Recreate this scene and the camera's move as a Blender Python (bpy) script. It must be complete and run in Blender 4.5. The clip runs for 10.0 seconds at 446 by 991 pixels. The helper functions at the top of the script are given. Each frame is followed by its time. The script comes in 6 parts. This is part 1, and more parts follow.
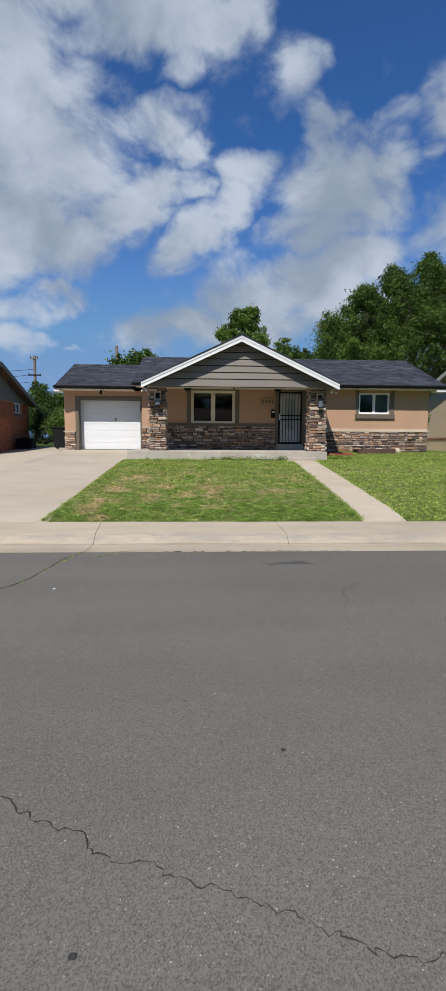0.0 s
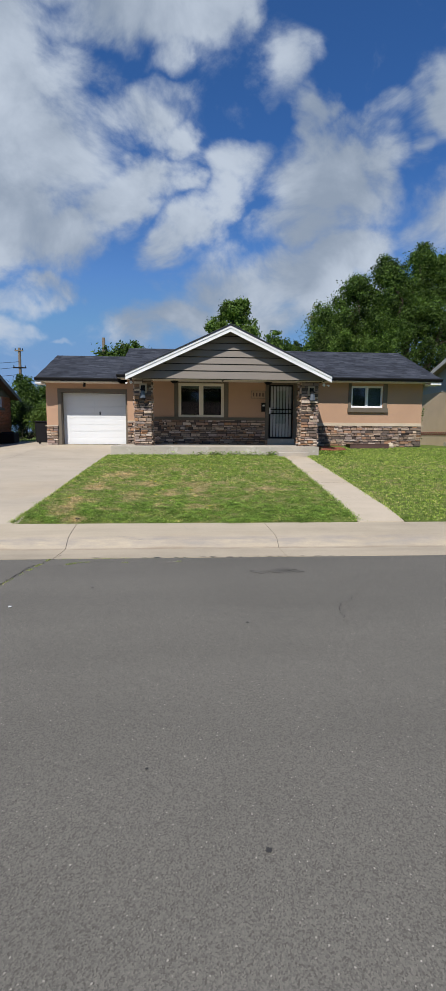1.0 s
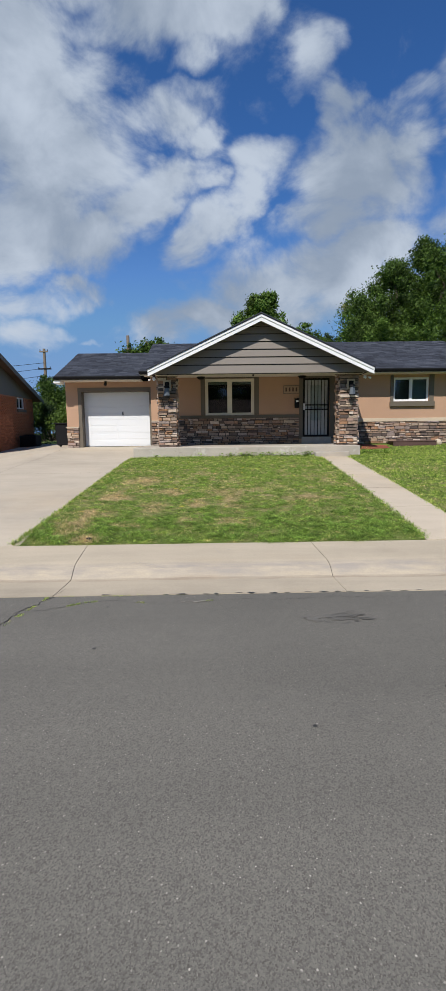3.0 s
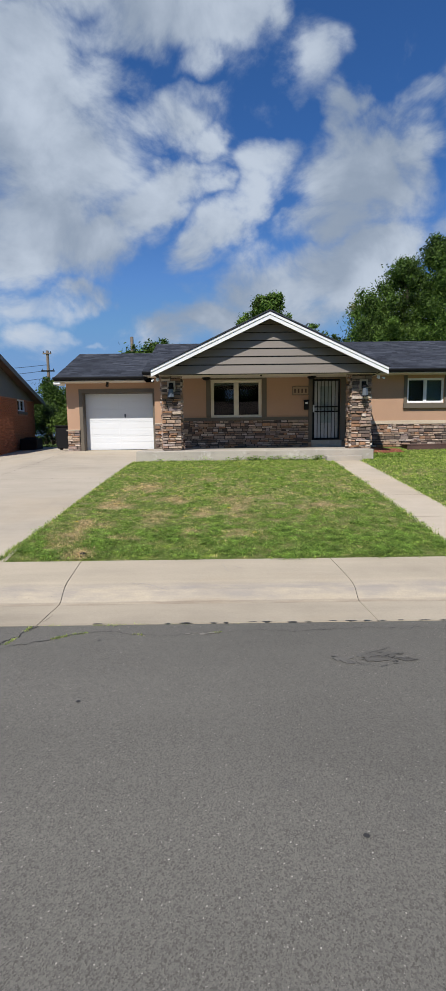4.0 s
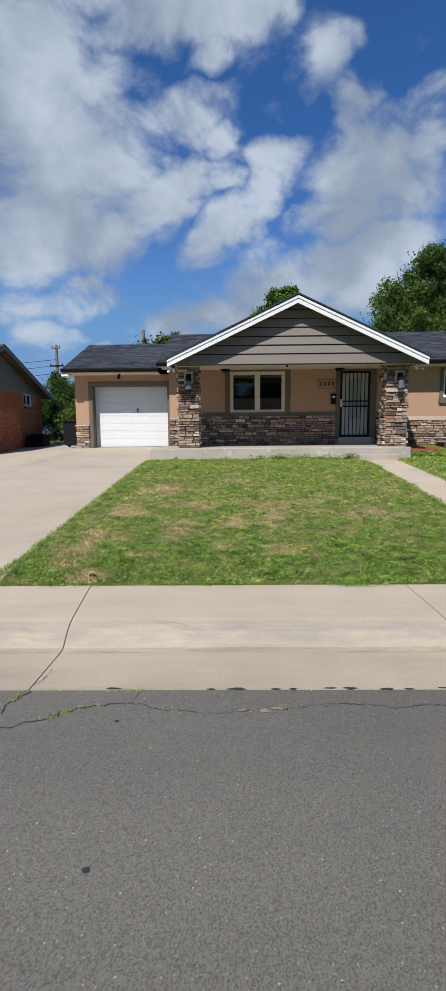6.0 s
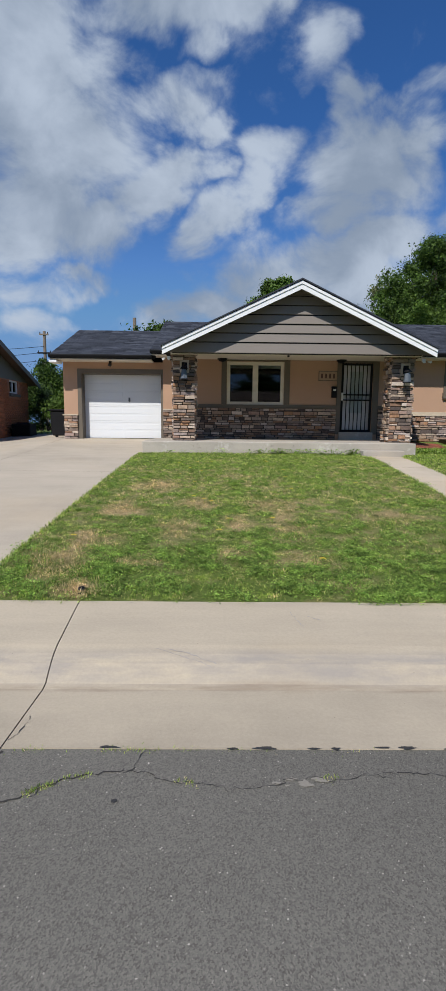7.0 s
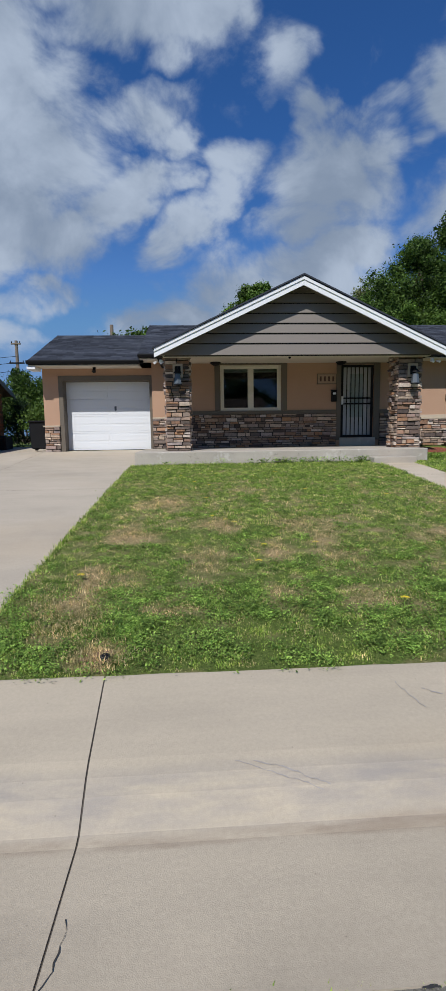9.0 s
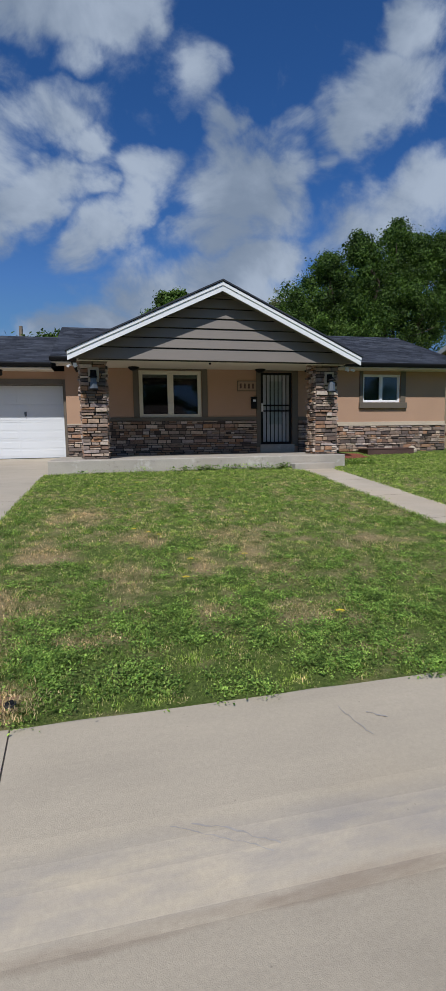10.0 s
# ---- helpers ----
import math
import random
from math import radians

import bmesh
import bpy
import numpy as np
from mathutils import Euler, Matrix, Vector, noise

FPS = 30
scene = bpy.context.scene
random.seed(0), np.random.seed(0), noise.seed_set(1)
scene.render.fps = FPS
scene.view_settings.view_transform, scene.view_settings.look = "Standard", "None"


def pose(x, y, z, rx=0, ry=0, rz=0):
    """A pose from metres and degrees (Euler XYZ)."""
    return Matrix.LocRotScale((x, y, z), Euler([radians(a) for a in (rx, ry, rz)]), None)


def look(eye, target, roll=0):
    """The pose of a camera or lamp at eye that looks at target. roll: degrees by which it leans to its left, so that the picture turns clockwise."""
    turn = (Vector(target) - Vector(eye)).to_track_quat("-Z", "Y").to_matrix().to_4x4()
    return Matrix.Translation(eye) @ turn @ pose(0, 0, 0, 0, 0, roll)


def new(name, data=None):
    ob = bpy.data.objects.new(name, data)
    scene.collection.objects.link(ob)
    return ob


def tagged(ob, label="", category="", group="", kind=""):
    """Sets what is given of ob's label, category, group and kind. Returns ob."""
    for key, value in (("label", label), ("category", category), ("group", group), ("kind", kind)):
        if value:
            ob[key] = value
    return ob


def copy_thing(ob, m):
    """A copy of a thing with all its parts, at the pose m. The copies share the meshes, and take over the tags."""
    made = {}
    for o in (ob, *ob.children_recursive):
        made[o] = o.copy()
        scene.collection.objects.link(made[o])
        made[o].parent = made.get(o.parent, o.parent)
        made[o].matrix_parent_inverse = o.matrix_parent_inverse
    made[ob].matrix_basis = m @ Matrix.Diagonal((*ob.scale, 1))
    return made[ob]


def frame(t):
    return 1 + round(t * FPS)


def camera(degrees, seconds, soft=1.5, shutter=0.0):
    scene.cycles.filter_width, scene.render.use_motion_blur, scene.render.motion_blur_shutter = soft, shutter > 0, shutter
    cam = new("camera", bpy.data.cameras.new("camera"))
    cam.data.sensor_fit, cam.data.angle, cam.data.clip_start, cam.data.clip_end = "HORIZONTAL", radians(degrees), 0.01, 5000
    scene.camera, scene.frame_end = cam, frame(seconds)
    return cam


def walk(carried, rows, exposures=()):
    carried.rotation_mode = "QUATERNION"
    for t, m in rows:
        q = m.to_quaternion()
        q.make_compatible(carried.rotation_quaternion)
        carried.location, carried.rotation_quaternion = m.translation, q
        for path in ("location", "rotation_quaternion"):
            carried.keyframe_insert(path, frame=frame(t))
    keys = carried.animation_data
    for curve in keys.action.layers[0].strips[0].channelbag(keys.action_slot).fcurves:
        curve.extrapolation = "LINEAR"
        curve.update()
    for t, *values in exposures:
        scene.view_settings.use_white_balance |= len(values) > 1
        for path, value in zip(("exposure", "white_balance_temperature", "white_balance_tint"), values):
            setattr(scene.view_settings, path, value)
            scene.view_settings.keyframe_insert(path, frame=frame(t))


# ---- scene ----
cam = camera(48.9, 10.0)
PATH = [
    (0, (4.706, -20.243, 0.43), (4.809, -18.259, 0.203), 0.4),
    (0.5, (4.784, -19.934, 0.404), (4.921, -17.953, 0.164), 0.0),
    (1, (4.831, -19.639, 0.442), (4.97, -17.66, 0.192), 0.4),
    (1.5, (4.823, -19.32, 0.459), (5.018, -17.346, 0.201), 0.1),
    (2, (4.767, -19.017, 0.458), (4.969, -17.045, 0.193), -0.5),
    (2.5, (4.795, -18.666, 0.482), (4.85, -16.685, 0.217), -0.5),
    (4, (4.748, -17.61, 0.501), (4.756, -15.625, 0.253), -0.7),
    (4.5, (4.656, -17.326, 0.481), (4.643, -15.342, 0.233), -0.5),
    (5, (4.527, -17.018, 0.457), (4.522, -15.034, 0.207), -1.3),
    (5.5, (4.48, -16.689, 0.466), (4.445, -14.705, 0.216), -0.8),
    (6.8, (4.216, -15.866, 0.432), (4.225, -13.886, 0.153), 0.5),
    (7, (4.184, -15.725, 0.447), (4.207, -13.746, 0.162), 0.6),
    (7.5, (4.018, -15.455, 0.461), (4.064, -13.477, 0.167), 1.3),
    (8, (3.853, -15.188, 0.445), (3.922, -13.211, 0.151), -1.1),
    (8.5, (3.746, -14.919, 0.445), (3.773, -12.94, 0.163), -1.1),
    (9, (3.625, -14.694, 0.448), (3.743, -12.714, 0.195), -0.8),
    (9.5, (3.556, -14.517, 0.458), (3.883, -12.559, 0.213), -1.0),
    (10, (3.625, -14.379, 0.45), (4.062, -12.441, 0.22), -0.9),
]
walk(cam, [(t, look(eye, target, roll)) for t, eye, target, roll in PATH],
     exposures=[(0.0, -0.12, 6380, 10), (5.5, -0.08, 6330, 10), (7.0, -0.22, 6200, 10), (8.0, -0.33, 6120, 10), (8.5, -0.38, 6060, 10), (9.0, -0.34, 6030, 10), (9.5, -0.49, 6020, 10), (10.0, -0.50, 5970, 10)])

# ---------------------------------------------------------------- world and sun
SUN_FROM = Vector((-0.40, -1.0, 1.20)).normalized()
SUN_EL = math.asin(SUN_FROM.z)
SUN_ROT = math.atan2(SUN_FROM.x, SUN_FROM.y)

# cloud banks seen ahead, on a plane one metre ahead: centre (across, up), half sizes, lean, thickness
HIGH_BANK = [(-0.301, 0.546, 0.179, 0.169, -0.02, 1.00), (-0.347, 0.389, 0.182, 0.087, -0.02, 1.00), (-0.361, 0.698, 0.107, 0.101, -0.52, 1.00),
    (-0.108, 0.585, 0.100, 0.049, 0.14, 0.90), (-0.126, 0.447, 0.113, 0.048, 0.39, 1.00), (-0.024, 0.549, 0.040, 0.031, -0.02, 0.75),
    (-0.011, 0.473, 0.057, 0.020, 0.22, 0.70), (-0.036, 0.627, 0.049, 0.024, -0.02, 0.60), (-0.239, 0.375, 0.088, 0.067, -0.02, 1.00),
    (-0.090, 0.760, 0.173, 0.065, 0.10, 1.00), (0.072, 0.774, 0.073, 0.038, 0.37, 0.90), (-0.192, 0.799, 0.138, 0.047, -0.02, 1.00),
    (-0.034, 0.696, 0.063, 0.038, 0.46, 0.70)]
LOW_BANK = [(-0.269, 0.271, 0.057, 0.033, 0.14, 0.85), (-0.363, 0.255, 0.093, 0.031, -0.02, 0.60), (-0.380, 0.196, 0.081, 0.029, -0.02, 0.55),
    (-0.311, 0.200, 0.037, 0.015, -0.02, 0.50), (-0.231, 0.180, 0.027, 0.010, -0.02, 0.50), (-0.060, 0.231, 0.093, 0.039, 0.31, 0.80),
    (0.101, 0.227, 0.235, 0.048, 0.06, 0.90), (0.361, 0.245, 0.148, 0.060, -0.02, 0.90)]
SLANTING_BANK = [(0.186, 0.690, 0.060, 0.075, -0.35, 0.78), (0.240, 0.610, 0.047, 0.057, -0.02, 0.95), (0.152, 0.623, 0.034, 0.039, 0.64, 0.55),
    (0.081, 0.587, 0.031, 0.028, -0.02, 0.40), (0.104, 0.501, 0.072, 0.044, 0.47, 0.75), (0.266, 0.472, 0.122, 0.102, 0.39, 1.00),
    (-0.001, 0.384, 0.095, 0.053, 0.61, 1.00), (0.061, 0.440, 0.056, 0.042, 0.56, 0.90), (0.151, 0.297, 0.182, 0.079, 0.23, 1.00),
    (0.279, 0.341, 0.125, 0.062, 0.31, 1.00), (0.355, 0.509, 0.071, 0.060, 0.48, 0.70), (0.330, 0.559, 0.039, 0.025, 0.31, 0.50),
    (0.387, 0.618, 0.046, 0.027, 0.30, 0.40), (0.265, 0.550, 0.065, 0.050, -0.02, 0.85), (0.200, 0.417, 0.090, 0.052, 0.23, 0.95)]
FAR_BANK = [(0.601, 0.716, 0.163, 0.077, 0.58, 1.00), (0.513, 0.645, 0.068, 0.054, 0.85, 0.90), (0.645, 0.842, 0.090, 0.052, 0.70, 0.95),
    (0.612, 0.463, 0.198, 0.077, 0.49, 1.00), (0.709, 0.542, 0.126, 0.065, 0.38, 1.00), (0.730, 0.400, 0.215, 0.080, 0.06, 1.00),
    (0.458, 0.561, 0.028, 0.017, 0.54, 0.35), (0.362, 0.616, 0.041, 0.018, 0.56, 0.30)]


def build_world():
    w = bpy.data.worlds.new("sky")
    w.use_nodes = True
    scene.world = w
    nt = w.node_tree
    nt.nodes.clear()
    N, L = nt.nodes.new, nt.links.new

    def m(op, a, b=None, c=None):
        n = N("ShaderNodeMath")
        n.operation = op
        for i, v in enumerate((a, b, c)):
            if v is None:
                continue
            if isinstance(v, (int, float)):
                n.inputs[i].default_value = v
            else:
                L(v, n.inputs[i])
        return n.outputs[0]

    def ramp(v, lo, hi, a=0.0, b=1.0):
        n = N("ShaderNodeMapRange")
        n.interpolation_type = "SMOOTHSTEP"
        for i, x in enumerate((v, lo, hi, a, b)):
            if isinstance(x, (int, float)):
                n.inputs[i].default_value = x
            else:
                L(x, n.inputs[i])
        return n.outputs[0]

    co = N("ShaderNodeTexCoord").outputs["Generated"]
    sep = N("ShaderNodeSeparateXYZ")
    L(co, sep.inputs[0])
    x, y, z = sep.outputs
    yy = m("MAXIMUM", y, 0.15)
    u, v = m("DIVIDE", x, yy), m("DIVIDE", z, yy)
    plane = N("ShaderNodeCombineXYZ")
    L(u, plane.inputs[0]), L(v, plane.inputs[1])
    # wisps bend the edges of the banks
    wob = N("ShaderNodeTexNoise")
    wob.inputs["Scale"].default_value, wob.inputs["Detail"].default_value = 11.0, 8.0
    L(plane.outputs[0], wob.inputs["Vector"])
    wv = N("ShaderNodeVectorMath")
    wv.operation = "MULTIPLY_ADD"
    L(wob.outputs["Color"], wv.inputs[0])
    wv.inputs[1].default_value = (0.13, 0.11, 0)
    L(plane.outputs[0], wv.inputs[2])
    total = None
    for cx, cy, rx, ry, lean, thick in HIGH_BANK + LOW_BANK + SLANTING_BANK + FAR_BANK:
        a = N("ShaderNodeVectorMath")
        a.operation = "SUBTRACT"
        L(wv.outputs[0], a.inputs[0])
        a.inputs[1].default_value = (cx + 0.065, cy + 0.055, 0)
        b = N("ShaderNodeMapping")
        b.vector_type = "TEXTURE"
        L(a.outputs[0], b.inputs["Vector"])
        b.inputs["Rotation"].default_value = (0, 0, lean)
        b.inputs["Scale"].default_value = (rx, ry, 1)
        ln = N("ShaderNodeVectorMath")
        ln.operation = "LENGTH"
        L(b.outputs[0], ln.inputs[0])
        e = ramp(ln.outputs["Value"], 1.80, 0.25, 0.0, thick)
        if total is None:
            total = e
        else:
            n = N("ShaderNodeMath")
            n.operation = "SMOOTH_MAX"
            L(total, n.inputs[0]), L(e, n.inputs[1])
            n.inputs[2].default_value = 0.16
            total = n.outputs[0]
    # elsewhere in the sky: broken cloud everywhere
    side = m("MULTIPLY", ramp(m("ABSOLUTE", u), 0.95, 0.6), ramp(y, 0.2, 0.45))
    total = m("ADD", m("MULTIPLY", total, side), m("MULTIPLY", m("SUBTRACT", 1.0, side), 0.2))
    fine = N("ShaderNodeTexNoise")
    fine.inputs["Scale"].default_value, fine.inputs["Detail"].default_value, fine.inputs["Roughness"].default_value = 7.0, 10.0, 0.60
    fine.inputs["Distortion"].default_value = 0.35
    drift = N("ShaderNodeMapping")
    drift.inputs["Rotation"].default_value = (0, radians(-35), 0)
    drift.inputs["Scale"].default_value = (0.9, 1.0, 1.25)
    L(co, drift.inputs["Vector"])
    L(drift.outputs[0], fine.inputs["Vector"])
    body = m("ADD", m("MULTIPLY", total, 1.30), m("MULTIPLY", m("SUBTRACT", fine.outputs["Fac"], 0.5), 2.5))
    dens = ramp(body, 0.27, 1.20)
    sky = N("ShaderNodeTexSky")
    sky.sky_type, sky.sun_disc = "NISHITA", False
    sky.sun_elevation, sky.sun_rotation = SUN_EL, SUN_ROT
    sky.air_density, sky.dust_density, sky.ozone_density = 1.0, 0.6, 3.0
    sky.altitude = 1600
    tint = N("ShaderNodeMix")
    tint.data_type = "RGBA"
    tint.blend_type = "MULTIPLY"
    tint.inputs["Factor"].default_value = 1.0
    L(sky.outputs[0], tint.inputs["A"])
    tint.inputs["B"].default_value = (0.049, 0.089, 0.132, 1)
    cap = N("ShaderNodeMix")
    cap.data_type, cap.blend_type = "RGBA", "DARKEN"
    cap.inputs["Factor"].default_value = 1.0
    L(tint.outputs["Result"], cap.inputs["A"])
    cap.inputs["B"].default_value = (0.16, 0.305, 0.60, 1)
    soft = N("ShaderNodeTexNoise")
    soft.inputs["Scale"].default_value, soft.inputs["Detail"].default_value = 3.2, 5.0
    L(co, soft.inputs["Vector"])
    shade = N("ShaderNodeMix")
    shade.data_type = "RGBA"
    L(ramp(m("ADD", m("ADD", soft.outputs["Fac"], ramp(u, 0.35, 0.75, 0.0, 0.14)), m("MULTIPLY", m("SUBTRACT", fine.outputs["Fac"], 0.5), 0.5)), 0.36, 0.66), shade.inputs["Factor"])
    shade.inputs["A"].default_value = (0.30, 0.365, 0.465, 1)
    shade.inputs["B"].default_value = (0.565, 0.635, 0.735, 1)
    # paler air towards the horizon
    haze = N("ShaderNodeMix")
    haze.data_type = "RGBA"
    L(ramp(z, 0.46, 0.06, 0.0, 0.62), haze.inputs["Factor"])
    L(cap.outputs["Result"], haze.inputs["A"])
    haze.inputs["B"].default_value = (0.24, 0.40, 0.66, 1)
    mix = N("ShaderNodeMix")
    mix.data_type = "RGBA"
    L(dens, mix.inputs["Factor"])
    L(haze.outputs["Result"], mix.inputs["A"])
    L(shade.outputs["Result"], mix.inputs["B"])
    bg = N("ShaderNodeBackground")
    L(mix.outputs["Result"], bg.inputs["Color"])
    bg.inputs["Strength"].default_value = 1.0
    L(bg.outputs[0], N("ShaderNodeOutputWorld").inputs["Surface"])


build_world()
sun = new("sun", bpy.data.lights.new("sun", "SUN"))
sun.data.energy, sun.data.angle, sun.data.color = 5.6, radians(0.55), (1.0, 0.945, 0.865)
sun.matrix_world = look(SUN_FROM * 60, (0, 0, 0))


# ---------------------------------------------------------------- materials
class Graph:
    """Short hand for a node material."""

    def __init__(self, name, rough=0.8, metal=0.0, spec=0.5):
        self.mat = bpy.data.materials.new(name)
        self.mat.use_nodes = True
        self.nt = self.mat.node_tree
        self.bsdf = self.nt.nodes["Principled BSDF"]
        self.bsdf.inputs["Roughness"].default_value = rough
        self.bsdf.inputs["Metallic"].default_value = metal
        self.bsdf.inputs["Specular IOR Level"].default_value = spec
        self.co = self.nt.nodes.new("ShaderNodeTexCoord").outputs["Object"]

    def n(self, kind):
        return self.nt.nodes.new(kind)

    def put(self, sock, v):
        if hasattr(v, "is_output"):
            self.nt.links.new(v, sock)
        else:
            sock.default_value = v if not isinstance(v, tuple) or len(v) == 4 or sock.type == "VECTOR" else (*v, 1)

    def at(self, sx=1, sy=1, sz=1, world=False):
        mp = self.n("ShaderNodeMapping")
        src = self.n("ShaderNodeNewGeometry").outputs["Position"] if world else self.co
        self.put(mp.inputs["Vector"], src)
        mp.inputs["Scale"].default_value = (sx, sy, sz)
        return mp.outputs[0]

    def noise(self, scale, detail=4, rough=0.55, vec=None, distort=0.0):
        t = self.n("ShaderNodeTexNoise")
        t.inputs["Scale"].default_value, t.inputs["Detail"].default_value = scale, detail
        t.inputs["Roughness"].default_value, t.inputs["Distortion"].default_value = rough, distort
        self.put(t.inputs["Vector"], vec if vec is not None else self.at(world=True))
        return t.outputs["Fac"]

    def voro(self, scale, vec=None, feature="F1", out="Distance"):
        t = self.n("ShaderNodeTexVoronoi")
        t.feature = feature
        t.inputs["Scale"].default_value = scale
        self.put(t.inputs["Vector"], vec if vec is not None else self.at(world=True))
        return t.outputs[out]

    def ramp(self, fac, *stops, smooth=False):
        r = self.n("ShaderNodeValToRGB")
        if smooth:
            r.color_ramp.interpolation = "EASE"
        e = r.color_ramp.elements
        while len(e) < len(stops):
            e.new(0.5)
        for el, (p, c) in zip(e, stops):
            el.position = p
            el.color = (*c, 1) if isinstance(c, tuple) else (c, c, c, 1)
        self.put(r.inputs[0], fac)
        return r.outputs[0]

    def mix(self, fac, a, b, mode="MIX"):
        x = self.n("ShaderNodeMix")
        x.data_type, x.blend_type = "RGBA", mode
        self.put(x.inputs["Factor"], fac)
        self.put(x.inputs["A"], a)
        self.put(x.inputs["B"], b)
        return x.outputs["Result"]

    def math(self, op, a, b=0.0):
        x = self.n("ShaderNodeMath")
        x.operation = op
        self.put(x.inputs[0], a)
        self.put(x.inputs[1], b)
        return x.outputs[0]

    def random(self):
        return self.n("ShaderNodeObjectInfo").outputs["Random"]

    def island(self):
        return self.n("ShaderNodeNewGeometry").outputs["Random Per Island"]

    def colour(self, c):
        self.put(self.bsdf.inputs["Base Color"], c)
        return self

    def rough(self, v):
        self.put(self.bsdf.inputs["Roughness"], v)
        return self

    def bump(self, height, strength=0.3, dist=0.01):
        b = self.n("ShaderNodeBump")
        b.inputs["Strength"].default_value, b.inputs["Distance"].default_value = strength, dist
        self.put(b.inputs["Height"], height)
        self.put(self.bsdf.inputs["Normal"], b.outputs[0])
        return self


def painted(name, c, rough=0.6, grain=40.0, vary=0.12, bump=0.1, dist=0.004):
    g = Graph(name, rough, spec=0.5 if max(c) > 0.03 else 0.15)
    big = g.noise(1.3, 5)
    dark, light = tuple(v * (1 - vary) for v in c), tuple(min(1, v * (1 + vary)) for v in c)
    small = g.noise(grain, 4)
    g.colour(g.mix(0.25, g.ramp(big, (0.3, dark), (0.7, light)), g.ramp(small, (0.3, dark), (0.7, light))))
    g.bump(small, bump, dist)
    return g.mat


def make_asphalt():
    g = Graph("worn_asphalt", 0.86, spec=0.3)
    grit = g.voro(190.0, out="Color")
    gv = g.ramp(grit, (0.10, (0.074, 0.068, 0.057)), (0.5, (0.151, 0.141, 0.119)), (0.92, (0.202, 0.187, 0.157)), (0.98, (0.58, 0.53, 0.45)))
    big = g.noise(0.35, 6, 0.6)
    streak = g.noise(1.0, 5, 0.6, g.at(0.25, 1.6, 1, True))
    wash = g.ramp(big, (0.3, 0.84), (0.72, 1.09))
    c = g.mix(1.0, gv, wash, "MULTIPLY")
    c = g.mix(1.0, c, g.ramp(streak, (0.25, 0.9), (0.75, 1.08)), "MULTIPLY")
    c = g.mix(0.22, c, (0.146, 0.136, 0.115))
    oil = g.noise(2.6, 3, 0.5)
    c = g.mix(g.ramp(oil, (0.70, 0.0), (0.80, 0.35)), c, (0.09, 0.086, 0.08))
    g.colour(c)
    g.bump(g.math("ADD", g.voro(190.0), g.noise(150, 4)), 0.2, 0.0025)
    return g.mat


def make_concrete(name, base, stain=0.35, kerb=False, flakes=False):
    g = Graph(name, 0.88, spec=0.3)
    big = g.noise(0.7, 7, 0.62)
    fine = g.noise(55, 6, 0.7)
    drag = g.noise(1.2, 6, 0.65, g.at(0.5, 3.0, 1, True))
    c = g.ramp(big, (0.28, tuple(v * 0.84 for v in base)), (0.5, base), (0.75, tuple(min(1, v * 1.1) for v in base)))
    c = g.mix(stain, c, g.mix(1.0, c, g.ramp(drag, (0.3, (0.72, 0.71, 0.70)), (0.62, (1.06, 1.04, 1.0))), "MULTIPLY"))
    c = g.mix(0.5, c, g.mix(1.0, c, g.ramp(fine, (0.25, 0.80), (0.75, 1.16)), "MULTIPLY"))
    rust = g.noise(0.45, 4, 0.5)
    c = g.mix(g.ramp(rust, (0.52, 0.0), (0.72, 0.30)), c, (base[0] * 1.02, base[1] * 0.90, base[2] * 0.72))
    if kerb:
        sep = g.n("ShaderNodeSeparateXYZ")
        g.put(sep.inputs[0], g.at(world=True))
        wav = g.math("ADD", sep.outputs[1], g.math("MULTIPLY", g.math("SUBTRACT", g.noise(0.8, 5, 0.7, g.at(1, 3, 1, True)), 0.5), 0.16))
        # grey stain, widened to darken the sunlit slope; brown dirt in the crease
        for mid, half, col, amount in ((-12.79, 0.16, (0.25, 0.23, 0.215), 0.66), (-12.925, 0.045, (0.24, 0.18, 0.125), 0.62)):
            near = g.math("SUBTRACT", 1.0, g.math("DIVIDE", g.math("ABSOLUTE", g.math("SUBTRACT", wav, mid)), half))
            spot = g.math("MULTIPLY", g.ramp(near, (0.0, 0.0), (0.7, 1.0)), g.ramp(g.noise(1.7, 6, 0.7, g.at(1, 5, 1, True)), (0.36, 0.0), (0.62, amount)))
            c = g.mix(spot, c, col)
    if flakes:
        c = g.mix(g.ramp(g.noise(3.2, 7, 0.7), (0.56, 0.0), (0.66, 0.55)), c, (0.60, 0.56, 0.50))
        c = g.mix(g.ramp(g.noise(4.3, 7, 0.7), (0.60, 0.0), (0.68, 0.7)), c, (0.20, 0.18, 0.15))
    pock = g.voro(9.0)
    c = g.mix(g.ramp(pock, (0.02, 0.4), (0.05, 0.0)), c, (0.12, 0.10, 0.08))
    g.colour(c)
    g.bump(g.math("ADD", fine, g.noise(260, 2)), 0.30, 0.004)
    return g.mat


